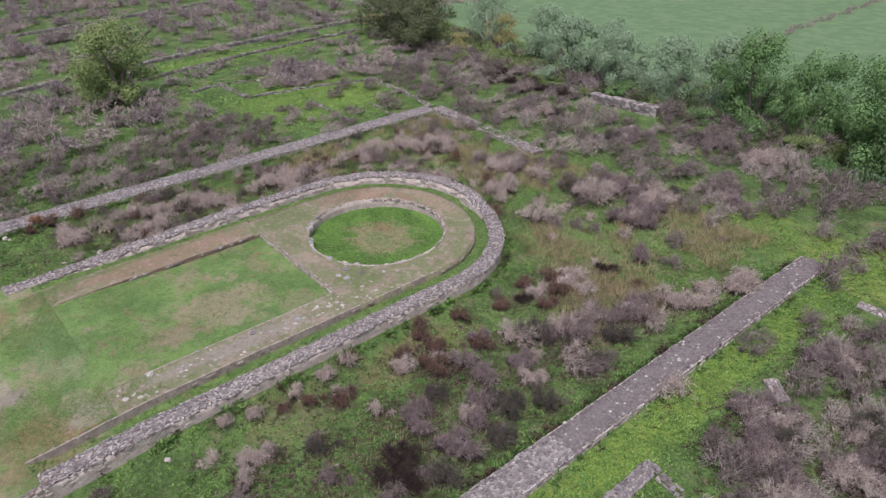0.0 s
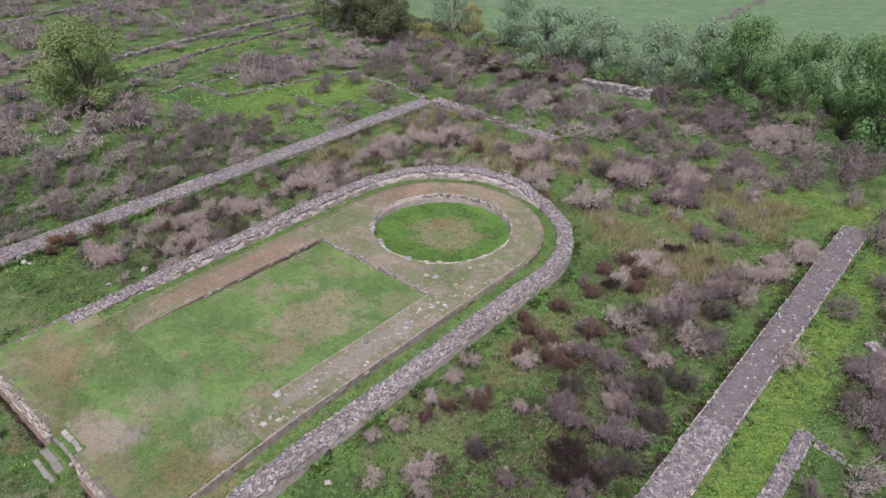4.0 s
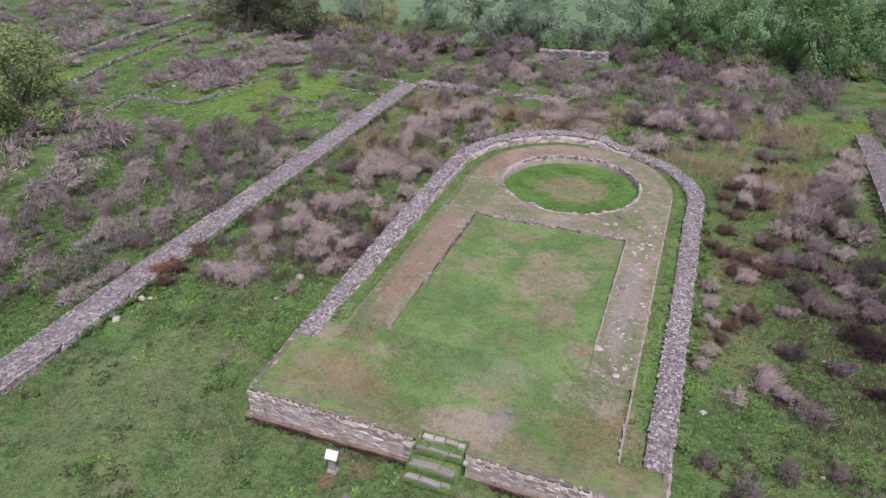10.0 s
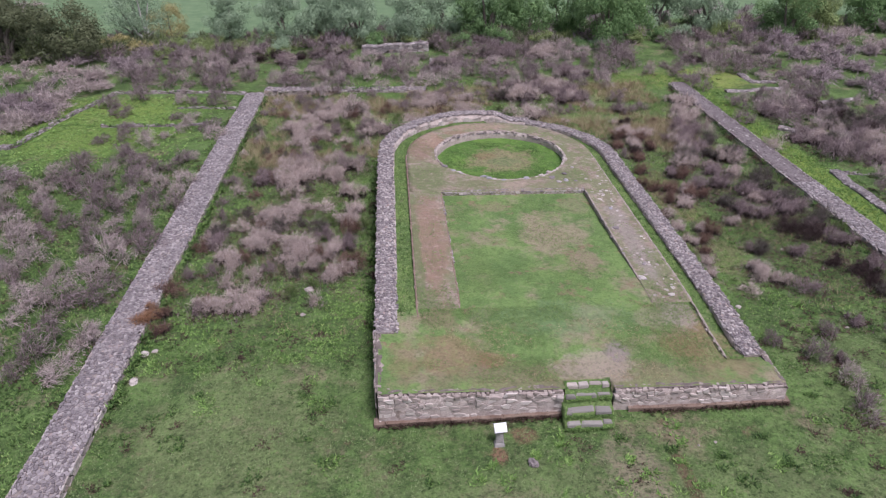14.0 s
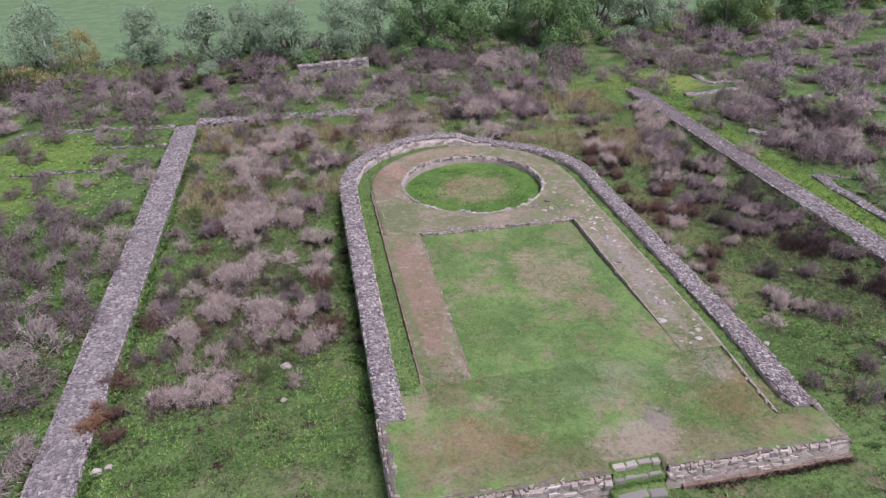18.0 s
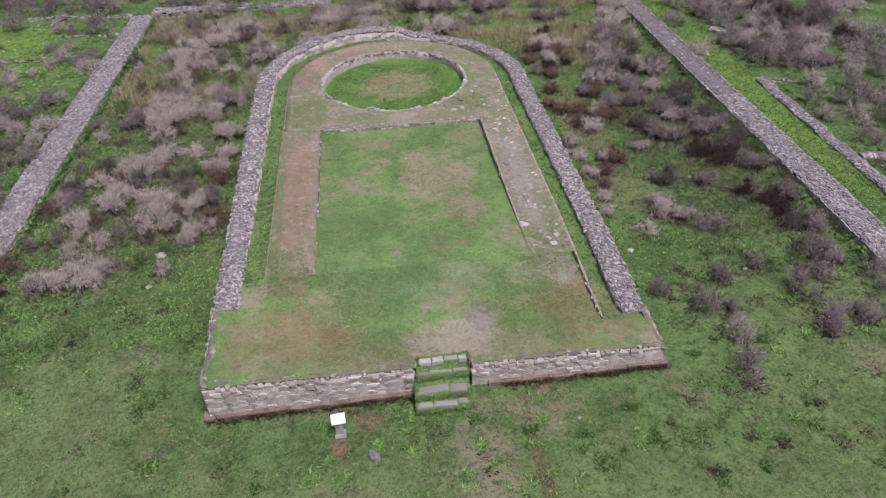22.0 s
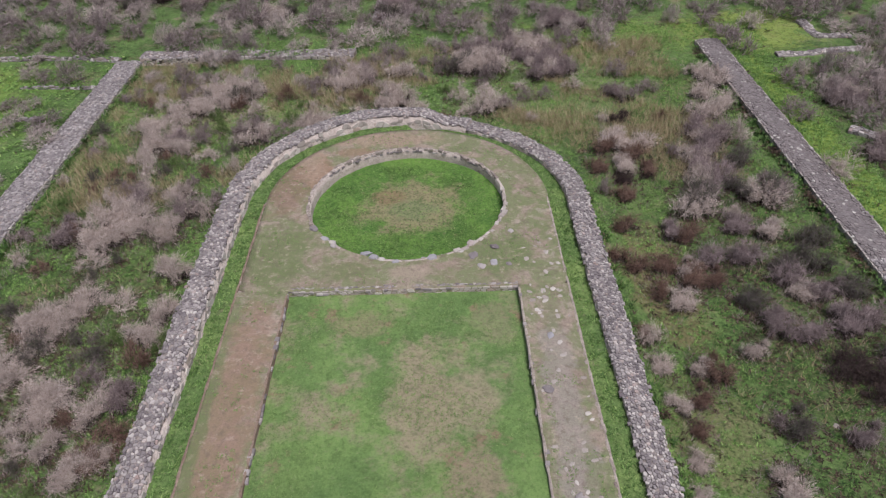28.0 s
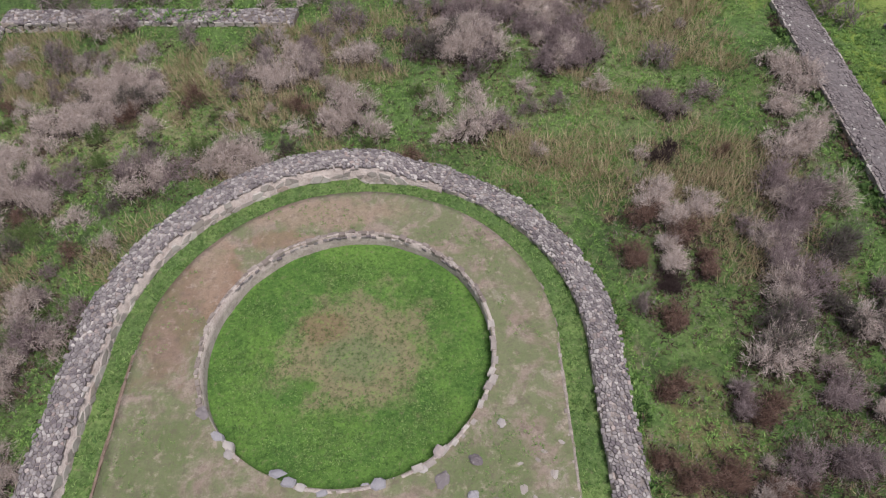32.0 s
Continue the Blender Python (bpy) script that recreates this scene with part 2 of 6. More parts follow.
apron_mat = turf("temple_turf", green=(0.112, 0.19, 0.062), bright=(0.17, 0.265, 0.085), dry=(0.29, 0.25, 0.17), soil=(0.24, 0.165, 0.115), dry_at=0.55, soil_at=0.605, clumpy=0.35, grit=0.5,
                 patches=((-0.5, 0.8, 8.5, 1.2, (0.215, 0.175, 0.115), 0.75), (6.2, 2.4, 2.4, 2.6, (0.26, 0.18, 0.12), 0.65), (0.9, 1.4, 2.0, 1.3, (0.38, 0.3, 0.26), 0.75), (1.9, 2.3, 0.7, 0.9, (0.27, 0.215, 0.215), 0.8), (4.2, 4.6, 1.2, 1.0, (0.33, 0.26, 0.21), 0.6),
                          (0.0, 4.7, 4.5, 1.5, (0.15, 0.235, 0.11), 0.6), (-5.3, 2.4, 1.9, 1.6, (0.25, 0.165, 0.105), 0.7), (-3.6, 1.9, 1.0, 0.7, (0.24, 0.14, 0.085), 0.7), (4.9, 2.6, 1.2, 1.0, (0.24, 0.15, 0.09), 0.7), (6.0, 4.2, 0.6, 1.6, (0.24, 0.15, 0.09), 0.6), (-7.2, 2.2, 0.8, 1.6, (0.23, 0.17, 0.1), 0.5), (5.5, 4.9, 1.0, 1.5, (0.30, 0.25, 0.215), 0.9), (-5.5, 4.9, 1.0, 1.2, (0.25, 0.18, 0.13), 0.7),
                          (0.8, 13.0, 1.5, 3.6, (0.31, 0.25, 0.18), 0.9), (2.4, 9.5, 1.3, 1.8, (0.29, 0.215, 0.165), 0.8), (-3.2, 9.0, 1.0, 2.5, (0.13, 0.2, 0.065), 0.6), (-1.6, 16.6, 1.6, 0.9, (0.28, 0.22, 0.15), 0.6), (3.4, 16.5, 1.0, 1.4, (0.26, 0.21, 0.15), 0.5)))
lawn_mat = apron_mat
aisle_mat = earthy("trodden_earth", (0.27, 0.21, 0.17), (0.34, 0.275, 0.23), (0.165, 0.185, 0.09), patches=(
    (-5.5, 5.2, 1.0, 1.2, (0.15, 0.2, 0.09), 0.6), (-1.5, 30.0, 4.0, 0.9, (0.33, 0.245, 0.185), 0.8), (-4.3, 26.9, 0.8, 1.8, (0.27, 0.165, 0.115), 0.8), (-2.6, 28.8, 1.6, 0.6, (0.27, 0.175, 0.125), 0.7), (-4.9, 27.5, 1.0, 2.0, (0.33, 0.24, 0.18), 0.7),
    (-5.5, 12.0, 1.2, 7.0, (0.27, 0.175, 0.13), 0.7), (5.5, 12.0, 0.8, 6.0, (0.30, 0.26, 0.24), 0.7), (-5.6, 25.5, 1.2, 3.0, (0.22, 0.14, 0.1), 0.6),
    (-5.2, 20.2, 1.8, 2.8, (0.14, 0.175, 0.075), 0.8), (4.2, 20.3, 1.6, 1.6, (0.14, 0.18, 0.075), 0.75), (-2.5, 19.4, 1.6, 0.7, (0.15, 0.17, 0.08), 0.6), (5.9, 26.5, 0.5, 2.5, (0.15, 0.18, 0.08), 0.6), (-6.3, 10, 0.35, 9.0, (0.13, 0.17, 0.07), 0.7), (5.6, 17.0, 0.5, 2.0, (0.15, 0.18, 0.08), 0.55), (5.9, 9.0, 0.4, 3.0, (0.15, 0.18, 0.08), 0.55), (0.3, 19.3, 1.2, 0.6, (0.34, 0.27, 0.22), 0.8)), film=(0.155, 0.195, 0.085))
pale_mortar_mat = earthy("pale_lime_mortar", (0.27, 0.228, 0.215), (0.36, 0.31, 0.29), (0.17, 0.145, 0.12), 1.6)
mortar_mat = earthy("old_mortar", (0.16, 0.13, 0.12), (0.22, 0.185, 0.17), (0.13, 0.12, 0.085), 1.4)
pale_kerb_mat = earthy("pale_kerb", (0.31, 0.26, 0.23), (0.39, 0.335, 0.3), (0.22, 0.18, 0.14), 2.0)
cement_mat = earthy("grey_cement", (0.165, 0.143, 0.146), (0.21, 0.185, 0.187), (0.135, 0.12, 0.112), 1.2)
kerb_mat = earthy("brown_kerb", (0.22, 0.155, 0.12), (0.28, 0.21, 0.17), (0.15, 0.12, 0.085), 2.0)
edge_mat = stony("brown_edge_stone", ((0.0, (0.2, 0.16, 0.145)), (0.6, (0.32, 0.27, 0.245)), (1.0, (0.45, 0.395, 0.36))), amount=0.25)
plaster_mat = earthy("lime_plaster", (0.42, 0.355, 0.325), (0.52, 0.45, 0.415), (0.26, 0.205, 0.175), 1.7, 0.05)
# crop green with extra blue, so the colour holds the haze over the field
field_mat = turf("hazed_young_crop_field", green=(0.115, 0.185, 0.095), bright=(0.155, 0.23, 0.12), dry=(0.17, 0.2, 0.1), dry_at=0.72, soil_at=0.9, clumpy=0.05, grit=0.15, relief=0.003)
cap_mat = stony("grey_rubble", ((0.0, (0.15, 0.125, 0.135)), (0.35, (0.235, 0.208, 0.212)), (0.7, (0.34, 0.305, 0.3)), (0.92, (0.52, 0.475, 0.455)), (1.0, (0.34, 0.255, 0.235))))
court_cap_mat = stony("mauve_grey_rubble", ((0.0, (0.15, 0.13, 0.137)), (0.35, (0.235, 0.208, 0.214)), (0.75, (0.325, 0.293, 0.296)), (0.95, (0.44, 0.405, 0.395)), (1.0, (0.33, 0.262, 0.25))))
dark_cap_mat = stony("dark_rubble", ((0.0, (0.15, 0.126, 0.13)), (0.5, (0.2, 0.172, 0.174)), (0.92, (0.25, 0.218, 0.218)), (0.97, (0.42, 0.39, 0.37)), (1.0, (0.54, 0.51, 0.48))), amount=0.2)
face_mat = stony("pale_masonry", ((0.0, (0.30, 0.255, 0.235)), (0.4, (0.39, 0.345, 0.32)), (0.8, (0.47, 0.425, 0.395)), (0.95, (0.56, 0.515, 0.48)), (1.0, (0.36, 0.275, 0.235))), amount=0.3)
pale_face_mat = stony("whitish_masonry", ((0.0, (0.33, 0.275, 0.255)), (0.55, (0.48, 0.42, 0.39)), (1.0, (0.68, 0.62, 0.58))), amount=0.3)
boulder_mat = stony("blue_grey_boulder", ((0.0, (0.24, 0.24, 0.27)), (0.6, (0.36, 0.34, 0.36)), (1.0, (0.5, 0.45, 0.41))))
slab_mat = stony("mossy_step_stone", ((0.0, (0.21, 0.195, 0.182)), (1.0, (0.32, 0.3, 0.28))), mottle=(0.14, 0.2, 0.08), amount=0.5)
white_mat = earthy("white_sign_board", (0.78, 0.79, 0.8), (0.82, 0.83, 0.84), (0.7, 0.72, 0.74), 3.0, 0.002)
post_mat = earthy("grey_concrete", (0.3, 0.29, 0.28), (0.38, 0.36, 0.34), (0.2, 0.19, 0.18), 3.0, 0.01)
ink_mat = earthy("grey_ink", (0.25, 0.25, 0.28), (0.3, 0.3, 0.33), (0.25, 0.25, 0.28), 3.0, 0.001)

SHRUB = {
    "g": leafy("pale_dry_twigs", ((0.0, (0.33, 0.265, 0.24)), (0.5, (0.53, 0.44, 0.4)), (1.0, (0.74, 0.64, 0.59)))),
    "p": leafy("mauve_dry_twigs", ((0.0, (0.15, 0.112, 0.114)), (0.5, (0.28, 0.216, 0.217)), (1.0, (0.47, 0.38, 0.378)))),
    "d": leafy("dark_grey_twigs", ((0.0, (0.06, 0.05, 0.046)), (0.5, (0.14, 0.118, 0.11)), (0.85, (0.21, 0.178, 0.165)), (0.9, (0.11, 0.145, 0.06)), (1.0, (0.09, 0.13, 0.045)))),
    "r": leafy("russet_twigs", ((0.0, (0.1, 0.055, 0.043)), (0.5, (0.19, 0.115, 0.09)), (1.0, (0.33, 0.23, 0.187)))),
    "k": leafy("blackened_twigs", ((0.0, (0.025, 0.015, 0.014)), (0.6, (0.05, 0.032, 0.03)), (1.0, (0.12, 0.085, 0.08)))),
    "o": leafy("rusty_dead_twigs", ((0.0, (0.20, 0.095, 0.05)), (0.6, (0.38, 0.21, 0.12)), (1.0, (0.5, 0.35, 0.24)))),
    "e": leafy("green_weed_leaves", ((0.0, (0.07, 0.12, 0.035)), (0.6, (0.13, 0.2, 0.06)), (1.0, (0.24, 0.28, 0.12)))),
}
SCRUB = {
    # lighter and bluer than the shrubs' mauve: distant haze mixed into the colour
    "p": leafy("hazed_mauve_scrub_twigs", ((0.0, (0.18, 0.14, 0.146)), (0.5, (0.34, 0.276, 0.286)), (1.0, (0.5, 0.42, 0.43)))),
    "g": leafy("pale_scrub_twigs", ((0.0, (0.26, 0.21, 0.2)), (0.5, (0.42, 0.352, 0.335)), (1.0, (0.58, 0.495, 0.47)))),
    "b": leafy("brown_mauve_twigs", ((0.0, (0.115, 0.086, 0.087)), (0.5, (0.24, 0.19, 0.19)), (1.0, (0.42, 0.345, 0.34)))),
}
# dark dry stems, deepened to near black for the shade inside shrubs
stem_mat = leafy("shade_dark_dry_stems", ((0.0, (0.035, 0.024, 0.022)), (0.7, (0.075, 0.055, 0.05)), (1.0, (0.14, 0.11, 0.1))))
lawn_grass_mat = leafy("lawn_grass", ((0.0, (0.085, 0.145, 0.045)), (0.5, (0.15, 0.245, 0.075)), (1.0, (0.27, 0.365, 0.135))))
front_grass_mat = leafy("front_lawn_grass", ((0.0, (0.06, 0.095, 0.035)), (0.15, (0.13, 0.2, 0.07)), (0.6, (0.2, 0.285, 0.115)), (1.0, (0.3, 0.36, 0.18))))
lush_mat = leafy("lush_weeds", ((0.0, (0.075, 0.145, 0.036)), (0.5, (0.16, 0.29, 0.07)), (0.85, (0.27, 0.43, 0.12)), (1.0, (0.36, 0.49, 0.17))))
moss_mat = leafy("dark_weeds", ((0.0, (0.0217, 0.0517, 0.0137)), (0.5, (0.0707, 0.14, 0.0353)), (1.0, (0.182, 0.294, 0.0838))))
weed_mat = leafy("meadow_weeds", ((0.0, (0.05, 0.1, 0.028)), (0.4, (0.105, 0.195, 0.052)), (0.75, (0.19, 0.32, 0.09)), (1.0, (0.32, 0.42, 0.15))))
# brown leaf litter, darkened further to carry the shade under shrubs
shade_litter_mat = leafy("shade_dark_leaf_litter", ((0.0, (0.02, 0.0125, 0.0095)), (0.4, (0.058, 0.036, 0.026)), (0.8, (0.125, 0.084, 0.06)), (1.0, (0.2, 0.152, 0.118))))
straw_mat = leafy("dry_grass_stalks", ((0.0, (0.224, 0.168, 0.098)), (0.5, (0.364, 0.294, 0.182)), (1.0, (0.504, 0.434, 0.28))))
LEAF = [
    leafy("olive_leaves", ((0, (0.16, 0.215, 0.08)), (0.5, (0.22, 0.285, 0.11)), (1, (0.3, 0.365, 0.15))), through_light=0.12),
    leafy("dark_green_leaves", ((0, (0.1, 0.185, 0.068)), (0.5, (0.15, 0.26, 0.1)), (1, (0.22, 0.345, 0.14))), through_light=0.12),
    # grey-green foliage, made paler and bluer to show haze over the far trees
    leafy("hazed_grey_green_leaves", ((0, (0.2, 0.285, 0.18)), (0.5, (0.27, 0.37, 0.24)), (1, (0.36, 0.46, 0.31))), through_light=0.12),
    leafy("dark_olive_leaves", ((0, (0.075, 0.09, 0.045)), (0.5, (0.115, 0.135, 0.07)), (1, (0.175, 0.195, 0.105))), through_light=0.1),
    leafy("yellowing_leaves", ((0.0, (0.24, 0.23, 0.09)), (0.5, (0.4, 0.36, 0.16)), (1.0, (0.54, 0.48, 0.26)))),
]
bark_mat = earthy("grey_bark", (0.16, 0.135, 0.115), (0.23, 0.2, 0.17), (0.1, 0.085, 0.07), 2.5)
pale_bark_mat = earthy("pale_bark", (0.5, 0.48, 0.45), (0.6, 0.58, 0.55), (0.35, 0.32, 0.3), 2.5)

# ---- small builders ----
rng = np.random.default_rng(7)


def smooth(v, a, b):
    t = np.clip((v - a) / (b - a), 0, 1)
    return t * t * (3 - 2 * t)


def wave(x, y, k=1.0, seed=0.0):
    """A soft unevenness in -1..1."""
    x, y = np.asarray(x, float) * k + seed, np.asarray(y, float) * k - seed * 0.6
    return (np.sin(x * 1.31 + 0.7 * np.sin(y * 0.83)) + np.sin(y * 1.77 + 1.1 * np.sin(x * 0.61 + 2)) + 0.5 * np.sin(2.9 * x + 3.7 * y)) / 2.5


def bank(x, y):
    """Earth piled against the low side of the temple."""
    d = np.where(y < 24.5, np.abs(x), np.hypot(x, y - 24.5)) - 8.45
    return 0.45 * np.exp(-(np.maximum(d, 0) / 0.9) ** 2) * smooth(y, 3, 8) * smooth(x, -4, 4)


def ground_z(x, y):
    x, y = np.asarray(x, float), np.asarray(y, float)
    return -0.45 - 0.32 * smooth(x, -11, -18.5) + 0.05 * wave(x, y, 0.35) + 0.03 * wave(x, y, 1.1, 4) - 0.04 * smooth(y, 4, -6) + bank(x, y)


def mesh_of(name, verts, faces, material, shade=False):
    me = bpy.data.meshes.new(name)
    verts = np.asarray(verts, float)
    me.from_pydata(verts.tolist(), [], faces if isinstance(faces, list) else np.asarray(faces).tolist())
    me.materials.append(material)
    if shade:
        me.polygons.foreach_set("use_smooth", np.ones(len(me.polygons), bool))
    me.update()
    return me


def thing(name, at, label, category, group="", kind=""):
    ob = new(name)
    ob.location = at
    ob.empty_display_size = 0.2
    return tagged(ob, label, category, group, kind)


def root_of(ob):
    v = Vector(ob.location)
    while ob.parent:
        ob = ob.parent
        v += Vector(ob.location)
    return v


def part(name, me, parent, label="", m=None, kind=""):
    """Hangs a mesh, laid out in world places, under its thing."""
    ob = new(name, me)
    ob.parent = parent
    ob.matrix_parent_inverse = Matrix.Translation(-Vector(parent.location))
    if m is not None:
        ob.matrix_basis = m
    return tagged(ob, label, "", "", kind)


def solid(name, me, label, category, group="", kind=""):
    return tagged(new(name, me), label, category, group, kind)


def grid_mesh(name, xs, ys, z, material):
    X, Y = np.meshgrid(xs, ys)
    V = np.c_[X.ravel(), Y.ravel(), z(X.ravel(), Y.ravel())]
    n = len(xs)
    a = (np.arange(len(ys) - 1)[:, None] * n + np.arange(n - 1)[None]).ravel()
    return mesh_of(name, V, np.c_[a, a + 1, a + 1 + n, a + n], material, True)


def stitch(rows, closed=False):
    """Quads between successive rows of points of the same length."""
    n, m = len(rows), len(rows[0])
    F = []
    for i in range(n - 1):
        for j in range(m if closed else m - 1):
            k = (j + 1) % m
            F.append((i * m + j, i * m + k, (i + 1) * m + k, (i + 1) * m + j))
    return np.concatenate([np.asarray(r, float) for r in rows]), F


# stones: a dozen worn shapes, shared by all masonry
STONES = []
for k in range(12):
    a = np.sort(np.linspace(0, 2 * math.pi, 7, endpoint=False) + rng.uniform(-0.3, 0.3, 7))
    r = rng.uniform(0.42, 0.58, 7)
    ring = np.c_[np.cos(a) * r, np.sin(a) * r]
    tilt = rng.uniform(-0.12, 0.12, 2)
    rows = []
    for s, z in ((0.96, -0.5), (1.0, 0.12), (0.8, 0.42)):
        p = ring * s
        rows.append(np.c_[p, z + (p @ tilt) * (z > 0.2)])
    V, F = stitch(rows, True)
    V = np.vstack([V, [[0, 0, 0.5]]])
    F = [tuple(f) for f in F] + [(14 + j, 14 + (j + 1) % 7, 21) for j in range(7)]
    STONES.append((V, F))
BLOCKS = []
for k in range(8):
    c = np.array([(-.5, -.5), (.5, -.5), (.5, .5), (-.5, .5)]) * rng.uniform(0.86, 1.0, (4, 2))
    rows = [np.c_[c, np.full(4, -0.5)], np.c_[c, np.full(4, 0.3)], np.c_[c * 0.82, 0.5 + rng.uniform(-.06, .06, 4)]]
    V, F = stitch(rows, True)
    BLOCKS.append((V, [tuple(f) for f in F] + [(8, 9, 10, 11)]))
shared = {}


def stone_mesh(shapes, k, material, name):
    key = (id(shapes), k, material.name, name)
    if key not in shared:
        shared[key] = mesh_of(name, *shapes[k], material)
    return shared[key]


def lay(parent, name, shapes, P, U, V, N, size, material, near=(0, 0), singles=300, label=""):
    """Lays stones at places P with axes U, V, N and sizes (n, 3). Those nearest to a spot of the plan are pieces of their own, the rest is joined."""
    n = len(P)
    if not n:
        return
    kinds = rng.integers(0, len(shapes), n)
    order = np.argsort((P[:, 0] - near[0]) ** 2 + (P[:, 1] - near[1]) ** 2)
    inv = Matrix.Translation(-Vector(parent.location))
    for i in order[:singles]:
        ob = new(name, stone_mesh(shapes, int(kinds[i]), material, name))
        ob.parent = parent
        ob.matrix_parent_inverse = inv
        M = np.eye(4)
        M[:3, 0], M[:3, 1], M[:3, 2], M[:3, 3] = U[i] * size[i, 0], V[i] * size[i, 1], N[i] * size[i, 2], P[i]
        ob.matrix_basis = Matrix(M.tolist())
        if label:
            ob["label"] = label
    rest = order[singles:]
    if len(rest):
        vs, fs, at = [], [], 0
        for i in rest:
            T, F = shapes[kinds[i]]
            vs.append(P[i] + T[:, :1] * U[i] * size[i, 0] + T[:, 1:2] * V[i] * size[i, 1] + T[:, 2:] * N[i] * size[i, 2])
            fs += [tuple(v + at for v in f) for f in F]
            at += len(T)
        part(name + "s", mesh_of(name + "s", np.concatenate(vs), fs, material), parent, "", None, "stuff")


def along(pts, step):
    """Even points along a line, with unit tangents and run lengths."""
    pts = np.asarray(pts, float)
    d = np.r_[0, np.cumsum(np.hypot(*np.diff(pts, axis=0).T))]
    n = max(2, int(round(d[-1] / step)) + 1)
    s = np.linspace(0, d[-1], n)
    P = np.c_[np.interp(s, d, pts[:, 0]), np.interp(s, d, pts[:, 1])]
    T = np.gradient(P, axis=0)
    T /= np.linalg.norm(T, axis=1)[:, None]
    return P, T, s, d[-1]


def unit(v):
    return v / np.linalg.norm(v, axis=1)[:, None]


def cells_of(length, height, sx, sy, seed, drop=0.22):
    """Irregular cells that fill a strip, about sx by sy each: the cells nearest to scattered points."""
    g = np.random.default_rng(seed)
    nc, nr = max(1, int(round(length / sx))), max(1, int(round(height / sy)))
    gu, gv = length / sx / nc, height / sy / nr
    pts = {}
    for r in range(nr):
        for q in range(nc):
            if g.random() > drop or (q + r) % 5 == 0:
                pts[r, q] = ((q + 0.5 + 0.25 * (r % 2 * 2 - 1) + g.uniform(-0.42, 0.42)) * gu, (r + 0.5 + g.uniform(-0.36, 0.36)) * gv)
    U, H = length / sx, height / sy
    out = []
    for (r, q), (a, b) in pts.items():
        poly = [(max(0, a - 1.6), max(0, b - 1.4)), (min(U, a + 1.6), max(0, b - 1.4)), (min(U, a + 1.6), min(H, b + 1.4)), (max(0, a - 1.6), min(H, b + 1.4))]
        for dr in (0, 1, -1, 2, -2):
            for dq in (-1, 1, 0, -2, 2, -3, 3):
                o = pts.get((r + dr, q + dq)) if dr or dq else None
                if o is None:
                    continue
                nx, ny = o[0] - a, o[1] - b
                k = (nx * (o[0] + a) + ny * (o[1] + b)) / 2
                side = [x * nx + y * ny - k for x, y in poly]
                if max(side) <= 0:
                    continue
                cut = []
                for i, (p, d) in enumerate(zip(poly, side)):
                    p2, d2 = poly[i - 1], side[i - 1]
                    if (d < 0) != (d2 < 0):
                        t = d2 / (d2 - d)
                        cut.append((p2[0] + (p[0] - p2[0]) * t, p2[1] + (p[1] - p2[1]) * t))
                    if d < 0:
                        cut.append(p)
                poly = cut
                if len(poly) < 3:
                    break
            if len(poly) < 3:
                break
        if len(poly) >= 3:
            out.append(np.array(poly) * (sx, sy))
    return out


def fit_stones(parent, name, outlines, normals, material, near, singles, size, worn=(0.84, 0.95), proud=0.05, relief=0.02):
    """Stones from their outlines and outward directions. Those nearest to a spot of the plan are pieces of their own, the rest is joined."""
    made_up = []
    for O, N in zip(outlines, normals):
        n = len(O)
        mid = O.mean(axis=0)
        k = rng.uniform(*worn, (n, 1))
        top = mid + (O - mid) * k + N * (proud + rng.normal(0, relief, (n, 1))) * size
        V = np.concatenate([O - N * 0.42 * size, mid + (O - mid) * 0.97 - N * 0.1 * size, top] if size > 0.16 else [O - N * 0.4 * size, top])
        made_up.append((mid, V, n))
    faces_of = {}
    for n in range(3, 16):
        rings = (0, n) if size > 0.16 else (0,)
        faces_of[n] = [(j + b, (j + 1) % n + b, n + (j + 1) % n + b, n + j + b) for b in rings for j in range(n)] + [tuple(range(rings[-1] + n, rings[-1] + 2 * n))]
    order = sorted(range(len(made_up)), key=lambda i: (made_up[i][0][0] - near[0]) ** 2 + (made_up[i][0][1] - near[1]) ** 2)
    inv = Matrix.Translation(-Vector(parent.location))
    for i in order[:singles]:
        mid, V, n = made_up[i]
        ob = new(name, mesh_of(name, V - mid, faces_of[n], material))
        ob.parent = parent
        ob.matrix_parent_inverse = inv
        ob.matrix_basis = Matrix.Translation(mid.tolist())
    fs, at, vs = [], 0, []
    for i in order[singles:]:
        mid, V, n = made_up[i]
        vs.append(V)
        fs += [tuple(v + at for v in f) for f in faces_of[n]]
        at += len(V)
    if vs:
        part(name + "s", mesh_of(name + "s", np.concatenate(vs), fs, material), parent, "", None, "stuff")


